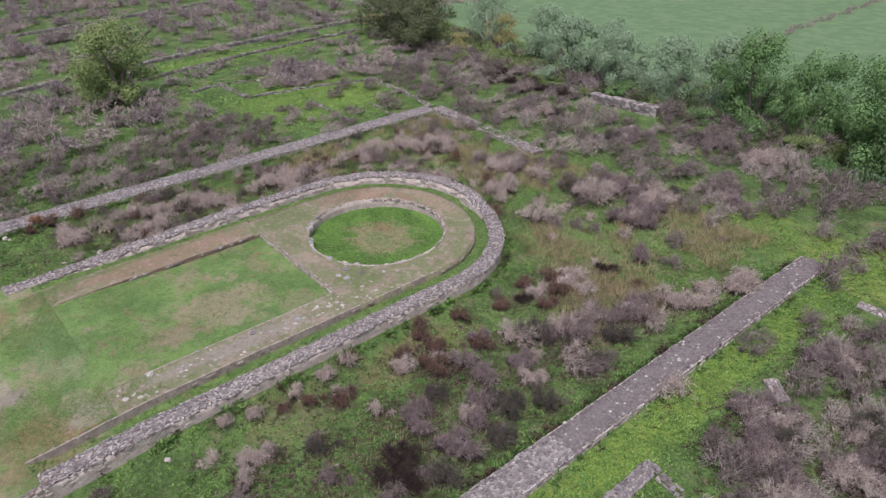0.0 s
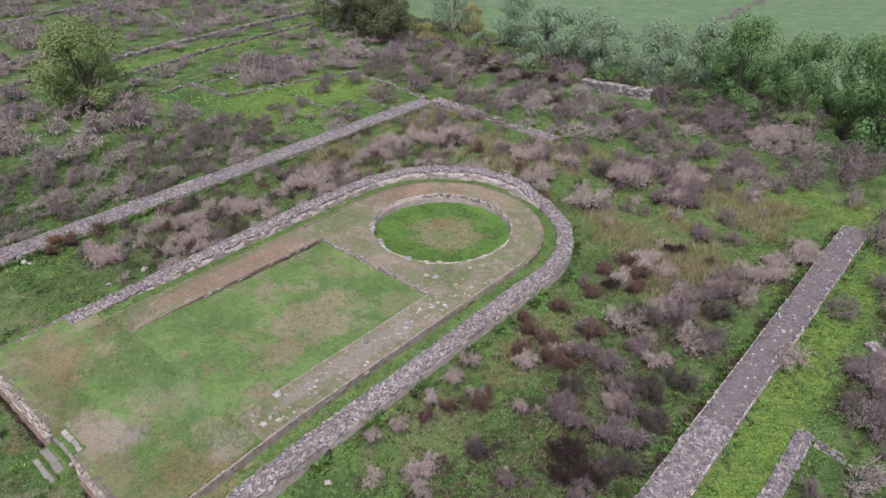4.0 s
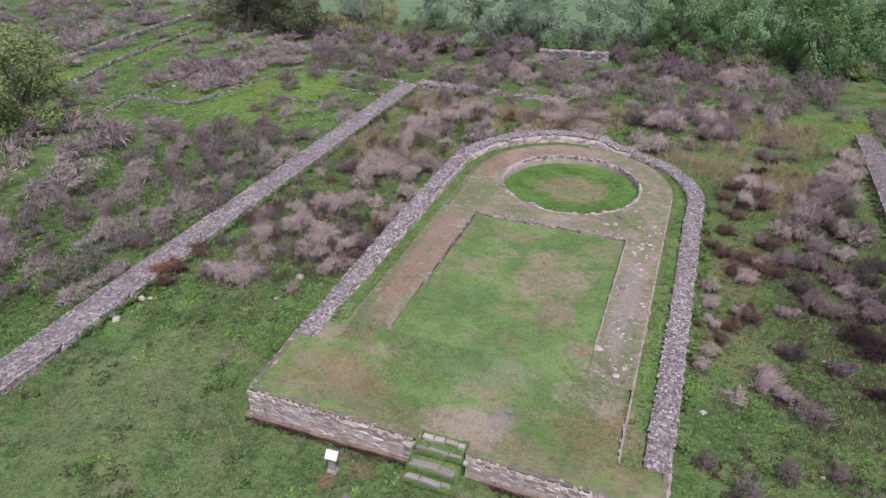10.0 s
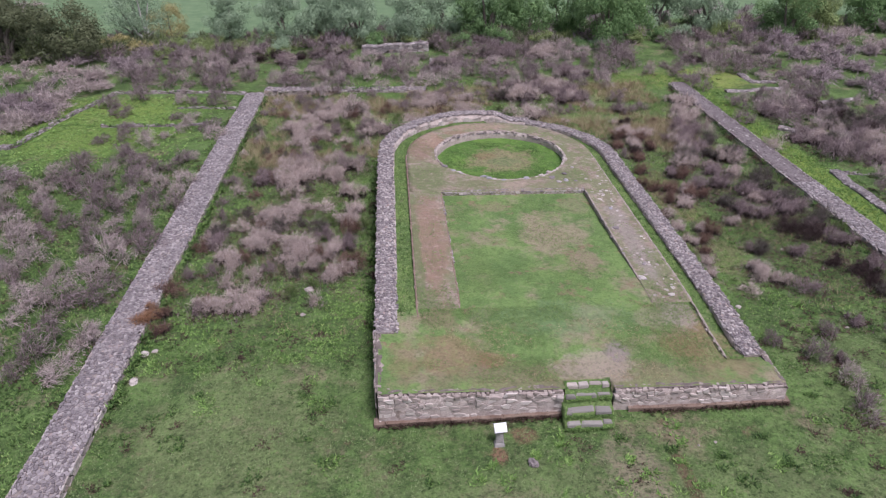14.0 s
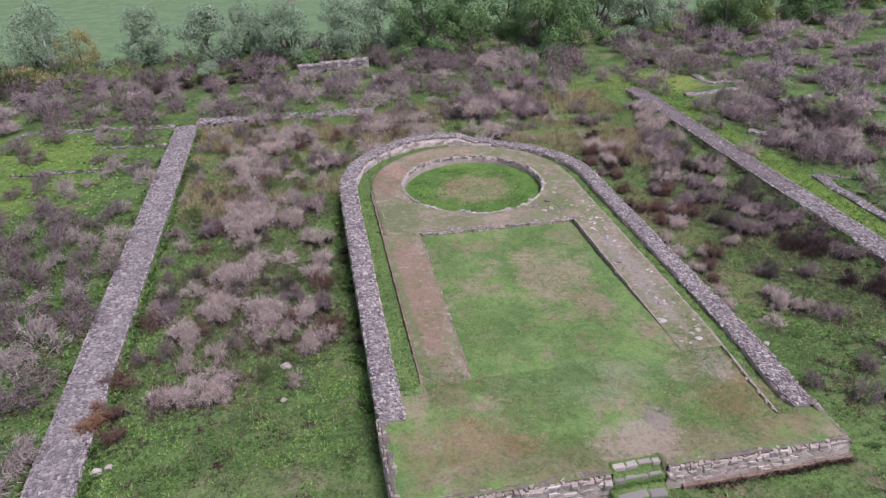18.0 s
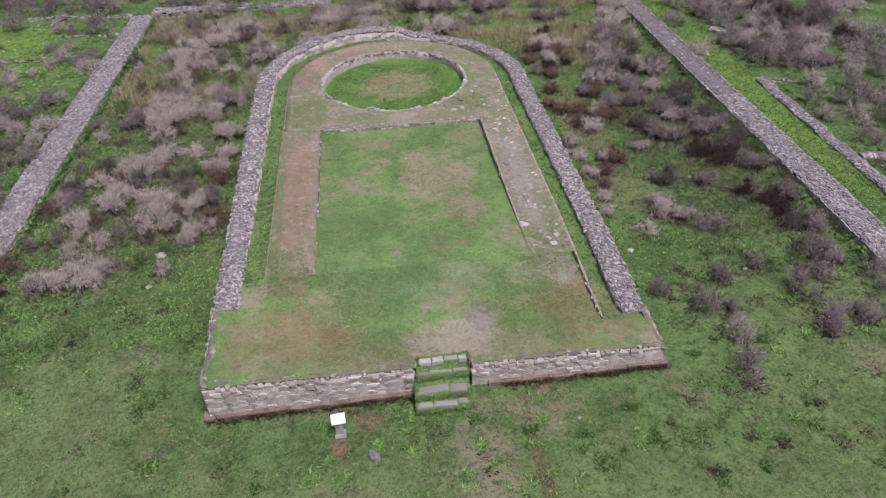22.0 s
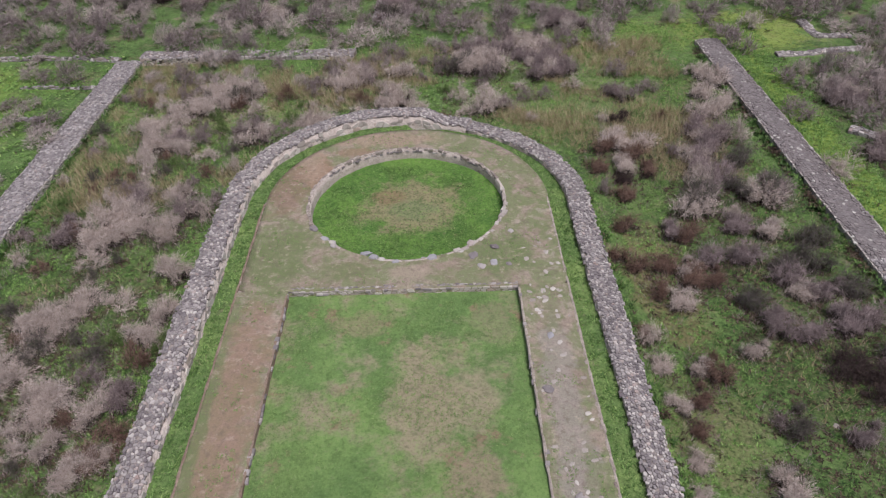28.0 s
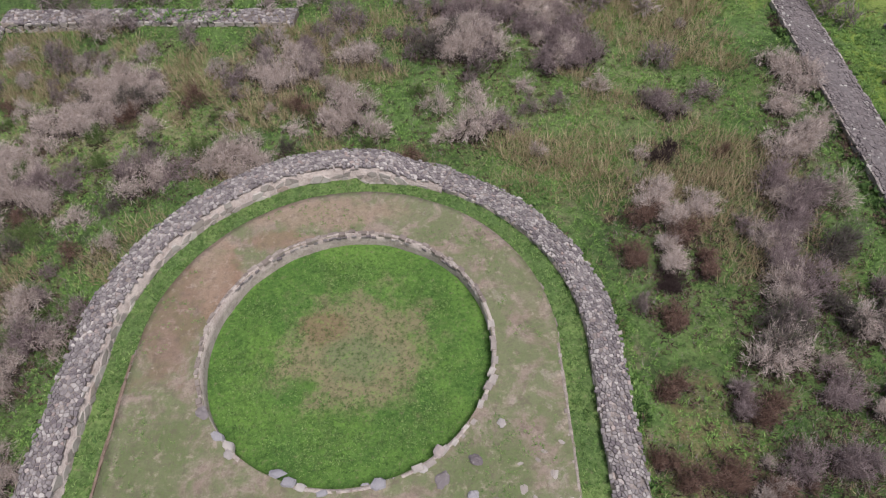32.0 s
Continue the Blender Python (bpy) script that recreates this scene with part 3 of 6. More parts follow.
def masonry(parent, pts, width, top, base, stone=0.21, course=0.24, cap=cap_mat, face=face_mat, near=(0, 0), singles=300, faces=(1, -1), face_singles=0, core=mortar_mat, bare=0.04, sparse=0.03, proud=0.04, sink=0.0, facing=None, batter=None, lip=0.05, rough=1.0, aspect=1.7, ledge=0.08):
    """A rubble wall along a line: a rough core, a top of small fitted stones and faces of flat stones. top and base give heights by run length and place; batter is how far the foot of each face stands out, lip how far below the top its facing begins."""
    P, T, s, length = along(pts, 0.3)
    N = np.c_[-T[:, 1], T[:, 0]]
    zt, zb = top(s, P), base(s, P)
    hw = width / 2
    batter = batter or {}
    j = lambda k: 0.03 * rng.standard_normal(len(P))
    rows = []
    for off, z in ((-hw + 0.13, zb - 0.25), (-hw + 0.13, zt - 0.06), (-hw * 0.5, zt), (0, zt + 0.02), (hw * 0.5, zt), (hw - 0.13, zt - 0.06), (hw - 0.13, zb - 0.25)):
        rows.append(np.c_[P + N * (off + j(0))[:, None], z + j(0) * 0.35 - 0.035])
    V, F = stitch(rows)
    m = len(P)
    F += [tuple(i * m for i in range(7)), tuple(i * m + m - 1 for i in reversed(range(7)))]
    part("core", mesh_of("core", V, F, core), parent)
    if facing:
        for side in faces:
            b = batter.get(side, 0.012)
            ragged = lip + 0.05 * np.abs(wave(s, s, 2.3, side)) + 0.02 * rng.random(m)
            edge = hw - 0.06 + b * 0.35 + j(0) * 0.4
            V, F = stitch([np.c_[P + N * (side * (hw + b + j(0) * 0.4))[:, None], zb - 0.25], np.c_[P + N * (side * (hw - 0.035 + b * 0.75 + j(0) * 0.6))[:, None], (zt + zb) / 2],
                           np.c_[P + N * (side * edge)[:, None], zt - ragged], np.c_[P + N * (side * (edge - ledge))[:, None], zt - ragged + 0.012], np.c_[P + N * (side * (edge - ledge - 0.02))[:, None], zt - ragged - 0.1]])
            part("facing", mesh_of("facing", V, F, facing, True), parent, "pale mortar facing")
    # the top: small stones fitted together
    seed = int(1000 * abs(pts[0][0]) + 100 * abs(pts[0][1]) + 17)
    spare = np.random.default_rng(seed)
    outlines = []
    for C in cells_of(length, width + 0.02, stone, stone * 0.9, seed):
        if spare.random() < sparse:
            continue
        C = C - (0, hw + 0.01)
        mid = C.mean(axis=0)
        C = mid + (C - mid) * spare.uniform(0.76, 0.98)
        rim = np.abs(C[:, 1]) > hw - 0.01
        C[rim, 1] += np.sign(C[rim, 1]) * spare.uniform(-0.09, 0.06)
        ss, oo = C[:, 0], C[:, 1]
        f = lambda a: np.interp(ss, s, a)
        n = np.hypot(f(T[:, 0]), f(T[:, 1]))
        z = f(zt) + 0.012 - sink - 0.05 * np.abs(oo / hw) ** 3 + spare.normal(0, 0.011 * rough) + (C - mid) @ spare.normal(0, 0.08 * rough, 2)
        outlines.append(np.c_[f(P[:, 0]) - f(T[:, 1]) / n * oo, f(P[:, 1]) + f(T[:, 0]) / n * oo, z])
    fit_stones(parent, "cap_stone", outlines, np.tile([0, 0, 1.0], (len(outlines), 1)), cap, near, singles, stone)
    # the faces: flat stones fitted together
    for side in faces:
        tall = float(np.max(zt - zb)) + 0.05
        b = batter.get(side, 0.0)
        outlines, normals = [], []
        for C in cells_of(length, tall, course * aspect, course, seed + 5 + side, 0.25):
            C = C * (1, -1)
            mid = C.mean(axis=0)
            if np.interp(mid[0], s, zt) + mid[1] - 0.05 < np.interp(mid[0], s, zb) - 0.1 or spare.random() < bare or facing and mid[1] > -lip - 0.02:
                continue
            C = mid + (C - mid) * spare.uniform(0.78, 0.97)
            ss = C[:, 0]
            tx, ty = np.interp(ss, s, T[:, 0]), np.interp(ss, s, T[:, 1])
            n = np.hypot(tx, ty)
            tx, ty = tx / n, ty / n
            drop = np.clip(-C[:, 1] / np.interp(ss, s, zt - zb + 0.25), 0, 1)
            off = side * (hw - 0.04 + proud + b * np.where(drop < 0.5, 0.35 + 0.8 * drop, 0.75 + 0.5 * (drop - 0.5)) + spare.normal(0, 0.012))
            O = np.c_[np.interp(ss, s, P[:, 0]) - ty * off, np.interp(ss, s, P[:, 1]) + tx * off, np.interp(ss, s, zt) + C[:, 1] - 0.05]
            outlines.append(O if side > 0 else O[::-1])
            normals.append((-ty.mean() * side, tx.mean() * side, 0.0))
        if outlines:
            fit_stones(parent, "face_stone", outlines, np.array(normals), face, near, face_singles, course * 0.8, (0.84, 0.96), 0.02)

# ---- the ground and the far field ----
fx = np.r_[-2500, -1200, -600, -300, -200, -150, np.arange(-120, -40, 2.0), np.arange(-40, 40, 0.6), np.arange(40, 90, 2.0), 100, 150, 300, 700, 2500]
fy = np.r_[-2500, -1000, -400, -150, -80, np.arange(-50, -10, 2.0), np.arange(-10, 62, 0.6), np.arange(62, 120, 2.0), 150, 250, 500, 1200, 2500]
solid("ground", grid_mesh("ground", fx, fy, ground_z, ground_mat), "uneven green meadow with bare and dry spots", "ground", "", "structure")
cx = np.r_[-600, -200, np.arange(-100, 120, 4.0), 200, 600]
cy = np.r_[74, 75, np.arange(78, 160, 4.0), 220, 400, 900]
solid("field", grid_mesh("field", cx, cy, lambda x, y: ground_z(x, y) + 0.12 + 0.05 * wave(x, y, 0.2) - 0.3 * (y < 74.5), field_mat),
      "flat crop field beyond the trees, its green paled for haze", "field", "", "structure")

# ---- the apsidal temple: platform, sunken nave and round pit ----
APSE, PIT_R, INNER, RING_IN, RING_OUT = (0.05, 24.5), 4.45, 6.5, 7.42, 8.45


def platform_z(x, y):
    back = 0.99 - 0.022 * x
    front = 0.72 - 0.036 * x
    k = smooth(np.asarray(y, float), 1.0, 8.0)
    return front + (back - front) * k + 0.015 * wave(x, y, 1.4) + 0.01 * wave(x, y, 4.0, 3)


def corridor_z(x, y):
    drop = np.where(np.asarray(x) < 0, 0.16, 0.42)
    fade = np.where(np.asarray(x) < 0, smooth(np.asarray(y, float), 4.0, 9.0), smooth(np.asarray(y, float), 1.2, 3.0))
    return platform_z(x, y) - 0.02 - drop * fade + 0.03 * wave(x, y, 2.2, 1)


def nave_z(x, y):
    d = 0.27 * smooth(np.asarray(y, float), 5.4, 15.0)
    return platform_z(x, y) - 0.02 - d + 0.015 * wave(x, y, 1.9, 2)


temple = thing("temple_platform", (0, 12, -0.45), "ruined apsidal temple platform with sunken grassy nave and round pit", "ruin")
NL, NR, NT, NB = -4.5, 4.55, 18.3, 5.6
apron_x = np.r_[np.linspace(-8.28, -0.86, 34), -0.84, np.linspace(-0.6, 0.9, 7), 1.08, np.linspace(1.1, 8.28, 34)]
apron_y = np.r_[np.linspace(0.02, 0.56, 5), 0.58, np.linspace(0.7, NB, 38)]
part("apron", grid_mesh("apron", apron_x, apron_y, lambda x, y: np.where((np.abs(x) > 6.5) & (y > 1.4), corridor_z(x, y), platform_z(x, y)) - 0.9 * ((x > -0.85) & (x < 1.09) & (y < 0.57)), apron_mat), temple, "worn turf with bare brown earth")
for x0, x1 in ((-INNER, NL), (NR, INNER)):
    xs = np.r_[x0 - 0.02, x0, np.linspace(x0 + 0.1, x1 - 0.1, 12), x1, x1 + 0.02]
    part("aisle", grid_mesh("aisle", xs, np.linspace(NB, NT, 60), lambda x, y: platform_z(x, y) - 0.5 * ((x < x0 - 0.01) | (x > x1 + 0.01)), aisle_mat), temple, "trodden pinkish earth strip")
part("nave_floor", grid_mesh("nave_floor", np.linspace(NL - 0.05, NR + 0.05, 50), np.linspace(NB, NT + 0.1, 60), nave_z, lawn_mat), temple, "sunken lawn with tan worn patches")
for x0, x1 in ((-RING_IN - 0.1, -INNER + 0.03), (INNER - 0.03, RING_IN + 0.1)):
    part("corridor_floor", grid_mesh("corridor_floor", np.linspace(x0, x1, 8), np.linspace(NB, APSE[1], 90), corridor_z, corridor_mat), temple, "narrow grassy walkway")
# round the pit: from its rim to the square end in the south and to the half round edge in the north
th = np.linspace(-math.pi, math.pi, 145)
c, s = np.cos(th), np.sin(th)
reach = np.where(s >= 0, INNER, np.minimum(INNER / np.maximum(np.abs(c), 1e-6), (APSE[1] - NT) / np.maximum(-s, 1e-6)))
rows = []
for k in np.linspace(0, 1, 10):
    r = PIT_R + (reach - PIT_R) * k
    x, y = APSE[0] + r * c, APSE[1] + r * s
    rows.append(np.c_[x, y, platform_z(x, y)])
rows.append(np.c_[rows[-1][:, :2] + 0.02 * np.c_[c, s], rows[-1][:, 2] - 0.5])
part("apse_floor", mesh_of("apse_floor", *stitch(rows), aisle_mat, True), temple, "bare earth round the pit")
half = np.linspace(0, math.pi, 70)
rows = []
for r in np.linspace(INNER - 0.03, RING_IN + 0.1, 8):
    x, y = APSE[0] + r * np.cos(half), APSE[1] + r * np.sin(half)
    rows.append(np.c_[x, y, corridor_z(x, y)])
part("corridor_floor", mesh_of("corridor_floor", *stitch(rows), corridor_mat, True), temple, "narrow grassy walkway")
# the pit
PIT_Z = 0.40
rows = []
for r in np.linspace(0.01, PIT_R + 0.05, 18):
    x, y = APSE[0] + r * c, APSE[1] + r * s
    rows.append(np.c_[x, y, PIT_Z + 0.03 * wave(x, y, 1.6) + 0.05 * (r / PIT_R) ** 6])
part("pit_floor", mesh_of("pit_floor", *stitch(rows), pit_mat, True), temple, "lush grass floor with a worn brown middle")
rough = 0.025 * wave(th * 6, th * 3, 2.0)
x0, y0 = APSE[0] + (PIT_R - 0.02 + rough) * c, APSE[1] + (PIT_R - 0.02 + rough) * s
x1, y1 = APSE[0] + (PIT_R + 0.12) * c, APSE[1] + (PIT_R + 0.12) * s
pz = platform_z(x0, y0)
lip = 0.03 * smooth(s, -0.2, 0.5)
pit_wall = part("pit_wall", mesh_of("pit_wall", *stitch([np.c_[x0, y0, np.full(145, PIT_Z - 0.2)], np.c_[x0, y0, (PIT_Z + pz) / 2], np.c_[x0 + 0.03 * c, y0 + 0.03 * s, pz + lip], np.c_[x1, y1, pz + lip], np.c_[x1, y1, pz - 0.3]]), plaster_mat, True), temple, "smooth pale plastered pit wall")


def edge_row(parent, name, pts, z, size, material, shapes=STONES, skip=0.1, singles=250, near=(0, 20), flat=0.5, spread=0.04):
    """One uneven row of stones along an edge."""
    P, T, run, length = along(pts, size)
    keep = rng.random(len(P)) > skip
    P, T = P[keep], T[keep]
    n = len(P)
    Q = np.c_[P + rng.normal(0, spread, (n, 2)), z(P[:, 0], P[:, 1]) + rng.uniform(-0.04, 0.03, n)]
    U = unit(np.c_[T + rng.normal(0, 0.12, (n, 2)), rng.normal(0, 0.08, n)])
    W = unit(np.cross(np.tile([0, 0, 1.0], (n, 1)), U))
    K = np.cross(U, W)
    b = size * rng.uniform(0.7, 1.3, n)
    lay(parent, name, shapes, Q, U, W, K, np.c_[b, b * rng.uniform(0.55, 0.85, n), b * flat], material, near, singles)


arc = lambda r, a, b, n=60: np.c_[APSE[0] + r * np.cos(np.radians(np.linspace(a, b, n))), APSE[1] + r * np.sin(np.radians(np.linspace(a, b, n)))]
flush = lambda d: (lambda x, y: platform_z(x, y) - d)
edge_row(pit_wall, "rim_stone", arc(PIT_R + 0.07, 20, 205, 90), flush(-0.01), 0.2, edge_mat, BLOCKS, skip=0.12, spread=0.03)
edge_row(pit_wall, "rim_stone", arc(PIT_R + 0.03, 25, 150, 90), flush(0.1), 0.17, cap_mat, BLOCKS, skip=0.3, spread=0.015)
edge_row(pit_wall, "rim_stone", arc(PIT_R + 0.1, 12, -60), flush(0.03), 0.28, face_mat, BLOCKS, skip=0.25)
edge_row(pit_wall, "rim_boulder", arc(PIT_R + 0.08, 205, 300, 20), lambda x, y: platform_z(x, y) - 0.05, 0.42, boulder_mat, skip=0.6, flat=0.5, spread=0.06)
masonry(temple, [(NL, NT + 0.1), (NR, NT + 0.1)], 0.24, lambda r, P: platform_z(P[:, 0], P[:, 1]) + 0.015 * wave(r, r, 3), lambda r, P: nave_z(P[:, 0], P[:, 1]), 0.17, 0.13, cap_mat, face_mat, (0, 18), 300, (-1,), 200)
edge_row(temple, "kerb_stone", [(NR + 0.02, NT), (NR + 0.05, 7.6)], flush(0.055), 0.2, cap_mat, BLOCKS, 0.3, spread=0.02)
edge_row(temple, "kerb_stone", [(NR + 0.3, 7.6), (NR + 0.3, 5.3)], flush(0.06), 0.22, cap_mat, BLOCKS, 0.4, spread=0.02)
edge_row(temple, "kerb_stone", [(NL, NT), (NL, 6.0)], flush(0.07), 0.2, cap_mat, BLOCKS, 0.45, spread=0.02)
edge_row(temple, "kerb_stone", [(-INNER + 0.04, APSE[1]), (-INNER + 0.04, 5.0)], flush(0.09), 0.2, edge_mat, BLOCKS, 0.3, spread=0.02)
edge_row(temple, "kerb_stone", [(INNER - 0.02, APSE[1]), (INNER - 0.02, 1.7)], flush(0.05), 0.14, edge_mat, BLOCKS, 0.35, spread=0.02)
edge_row(temple, "edge_stone", [(INNER - 0.03, APSE[1] + 1), (INNER - 0.03, 3.6)], flush(0.2), 0.24, edge_mat, BLOCKS, 0.25, spread=0.02)
edge_row(temple, "edge_stone", arc(INNER - 0.04, 0, 60), flush(0.2), 0.24, edge_mat, BLOCKS, 0.3, spread=0.02)

for xe, ya, yb, mat, lab in ((INNER + 0.01, 1.7, APSE[1], pale_kerb_mat, "pale plastered kerb"), (NR + 0.02, 7.6, NT, pale_kerb_mat, "pale plastered kerb"), (-INNER - 0.01, 5.0, APSE[1], kerb_mat, "thin brown kerb"), (NL - 0.02, 6.0, NT, kerb_mat, "thin brown kerb")):
    ys = np.arange(ya, yb, 0.22)
    zz = platform_z(xe + 0 * ys, ys) + 0.012 + 0.012 * wave(ys, ys, 5.0)
    bend = xe + 0.009 * wave(ys, ys, 2.3, xe)
    half_w = 0.042 + 0.018 * wave(ys, ys * 2, 3.1, 2)
    strip = [np.c_[bend - half_w, ys, zz - 0.45], np.c_[bend - half_w, ys, zz - 0.012], np.c_[bend, ys, zz], np.c_[bend + half_w, ys, zz - 0.012], np.c_[bend + half_w * 1.2, ys, zz - 0.45]]
    part("kerb", mesh_of("kerb", *stitch(strip), mat), temple, lab)

n = 70
spot = np.c_[rng.uniform(NR + 0.25, INNER - 0.2, n), rng.uniform(5.8, 21.5, n)]
a = rng.uniform(0, math.pi, n)
U = np.c_[np.cos(a), np.sin(a), 0 * a]
W = np.c_[-np.sin(a), np.cos(a), 0 * a]
b = rng.uniform(0.14, 0.36, n)
lay(temple, "paving_stone", STONES, np.c_[spot, platform_z(spot[:, 0], spot[:, 1]) - 0.03], U, W, np.tile([0, 0, 1.0], (n, 1)), np.c_[b, b * rng.uniform(0.5, 0.8, n), np.full(n, 0.09)], face_mat, (5.5, 14), 70)

# the front of the platform: rubble courses, with a gap for the steps
front = thing("platform_front_wall", (0, 0, -0.45), "pale rubble retaining wall along the temple platform", "wall")
front_top = lambda run, P: platform_z(P[:, 0], P[:, 1]) + 0.02
low = lambda run, P: ground_z(P[:, 0], P[:, 1])
FRONT = dict(facing=plaster_mat, bare=0.4, sparse=0.1, proud=0.042, sink=0.06, lip=0.08, rough=1.7, aspect=2.0, ledge=0.02)
masonry(front, [(-8.3, 0.15), (-0.95, 0.15)], 0.5, front_top, low, 0.18, 0.15, edge_mat, pale_face_mat, (-4, 0), 60, (-1,), 140, **FRONT)
masonry(front, [(1.15, 0.15), (8.3, 0.1)], 0.5, front_top, low, 0.18, 0.15, edge_mat, pale_face_mat, (4, 0), 60, (-1,), 110, **FRONT)
masonry(front, [(-8.22, 0.2), (-8.3, 4.2)], 0.4, front_top, low, 0.18, 0.15, edge_mat, pale_face_mat, (-8, 2), 20, (1,), 60, **FRONT)
masonry(front, [(8.22, 0.2), (8.25, 2.2)], 0.35, front_top, low, 0.18, 0.15, edge_mat, pale_face_mat, (8, 2), 20, (-1,), 30, **FRONT)
for xa, xb in ((-8.5, -0.9), (1.75, 8.5)):
    xs = np.linspace(xa, xb, 30)
    zz = ground_z(xs, 0 * xs) + 0.16
    rows = [np.c_[xs, 0 * xs - 0.28 + 0.04 * wave(xs, xs, 3), zz - 0.4], np.c_[xs, 0 * xs - 0.26 + 0.04 * wave(xs, xs, 3), zz], np.c_[xs, 0 * xs + 0.1, zz + 0.03]]
    part("footing", mesh_of("footing", *stitch(rows), earthy("brown_footing", (0.2, 0.14, 0.11), (0.26, 0.2, 0.16), (0.15, 0.1, 0.08)) if xa < 0 else bpy.data.materials["brown_footing"]), front, "brown earthen footing")

steps = thing("stone_steps", (0.1, -0.5, -0.45), "worn stone steps overgrown with grass", "steps")
FLIGHT = ((0.4, 0.66, 0.24, -0.72, 1.02, face_mat), (0.03, 0.42, 0.17, -0.82, 1.0, slab_mat), (-0.5, 0.12, 0.38, -0.9, 0.92, slab_mat), (-0.92, -0.18, 0.26, -0.93, 0.86, slab_mat))
behind = 0.62
for y, z, deep, x0, x1, material in FLIGHT:
    wide = x1 - x0
    shares = (0.27, 0.52, 0.83) if z > 0.6 else (0.22, 0.71) if z > 0.3 else (0.64,) if z > 0 else (0.31, 0.8)
    cuts = [x0, *(x0 + wide * k for k in shares), x1]
    for xa, xb in zip(cuts, cuts[1:]):
        m = pose((xa + xb) / 2, y + 0.025 * math.sin(40 * xa), z - 0.09, 2 * math.sin(17 * xa), 2 * math.sin(30 * xa), 3 * math.sin(20 * xa)) @ Matrix.Diagonal((xb - xa + 0.02, deep * (1 + 0.12 * math.sin(23 * xa)), 0.18, 1))
        part("tread_stone", stone_mesh(BLOCKS, int(rng.integers(0, 8)), material, "tread_stone"), steps, "", m)
    xs = np.r_[x0 - 0.08, np.linspace(x0 - 0.08, x1 + 0.08, 16), x1 + 0.08]
    skirt = np.r_[-0.7, np.zeros(16), -0.7]
    rows = [np.c_[xs, np.full(18, at), z + h + skirt + 0.02 * wave(xs * 3, xs + at, 2.0)] for at, h in ((y - deep * 0.42, -0.7), (y - deep * 0.4, -0.06), (y, -0.03), (y + deep * 0.4, -0.02), ((y + behind) / 2 + 0.05, 0.03), (behind, 0.05))]
    part("turf_bed", mesh_of("turf_bed", *stitch(rows), corridor_mat, True), steps, "grass growing behind the step")
    behind = y - 0.02
edge_row(steps, "side_stone", [(-1.0, -0.1), (-0.95, 0.5)], lambda x, y: 0 * x + 0.45, 0.3, face_mat, BLOCKS, 0.0)
edge_row(steps, "side_stone", [(1.2, -0.1), (1.1, 0.5)], lambda x, y: 0 * x + 0.4, 0.3, face_mat, BLOCKS, 0.0)

# the wall round the walkway: high on one side and round the apse, low on the other
ambulatory = thing("ambulatory_wall", (0, 32.5, 0.2), "curved rubble wall of grey fieldstone round the apse", "wall")
mid = (RING_IN + RING_OUT) / 2
left_line = np.vstack([[(-mid, 3.9), (-mid, 14.0), (-mid, 22.0)], arc(mid, 178, 66, 50)])
right_line = np.vstack([arc(mid, 66.3, 2, 40), [(mid, 22.0), (mid, 12.0), (mid - 0.05, 1.9)]])


def left_top(run, P):
    return 1.12 + 0.42 * smooth(P[:, 1], 4, 19) - 0.15 * smooth(P[:, 0], -3, 0.4) - 0.5 * smooth(P[:, 0], 0.5, 2.2) + 0.03 * wave(run, run, 2)


def right_top(run, P):
    return 0.72 - 0.1 * smooth(P[:, 1], 24, 8) - 0.2 * smooth(P[:, 1], 7, 2) + 0.03 * wave(run, run, 2)


masonry(ambulatory, left_line, RING_OUT - RING_IN, left_top, low, 0.115, 0.2, cap_mat, face_mat, (-4, 30), 300, (1, -1), 0, bare=0.3, proud=0.02, facing=plaster_mat, batter={-1: 0.13}, lip=0.12, core=pale_mortar_mat)
masonry(ambulatory, right_line, RING_OUT - RING_IN, right_top, low, 0.105, 0.2, cap_mat, face_mat, (7, 26), 200, (1, -1), 0, bare=0.4, proud=0.02, facing=plaster_mat, lip=0.1, core=pale_mortar_mat)

LINES, OVERGROWN = [], []

# the long walls on both sides of the court, and the stump of its north wall
west = thing("court_wall_west", (-20.6, 20, -0.77), "long straight low rubble wall with a flat stone top", "wall")
masonry(west, [(-20.55, -16), (-20.6, 14), (-20.4, 45.6)], 1.85, lambda r, P: -0.38 + 0.03 * wave(r, r, 1.1), low, 0.135, 0.2, court_cap_mat, face_mat, (-20.5, 8), 300, (1, -1), core=pale_mortar_mat)
east = thing("court_wall_east", (20.2, 20, -0.45), "long straight low wall with a dark weathered stone top", "wall")
east_top = lambda r, P: -0.06 + 0.02 * wave(P[:, 1], P[:, 1], 1.1)
masonry(east, [(20.25, -10), (20.25, 12), (20.23, 20.0)], 1.62, east_top, low, 0.13, 0.2, court_cap_mat, face_mat, (20.2, 16), 200, (1, -1), core=pale_mortar_mat)
masonry(east, [(20.23, 20.0), (20.2, 43.9)], 1.62, east_top, low, 0.14, 0.2, dark_cap_mat, face_mat, (20.2, 28), 150, (1, -1), core=cement_mat, sink=0.03)
north = thing("court_wall_north", (-12, 45.2, -0.5), "short broken rubble wall stump with grass on top", "wall")
masonry(north, [(-19.5, 46.0), (-12, 45.4), (-4.1, 44.7)], 1.25, lambda r, P: -0.12 + 0.04 * wave(r, r, 2), low, 0.17, 0.2, cap_mat, face_mat, (-5, 44.7), 150, (1, -1), sparse=0.2)
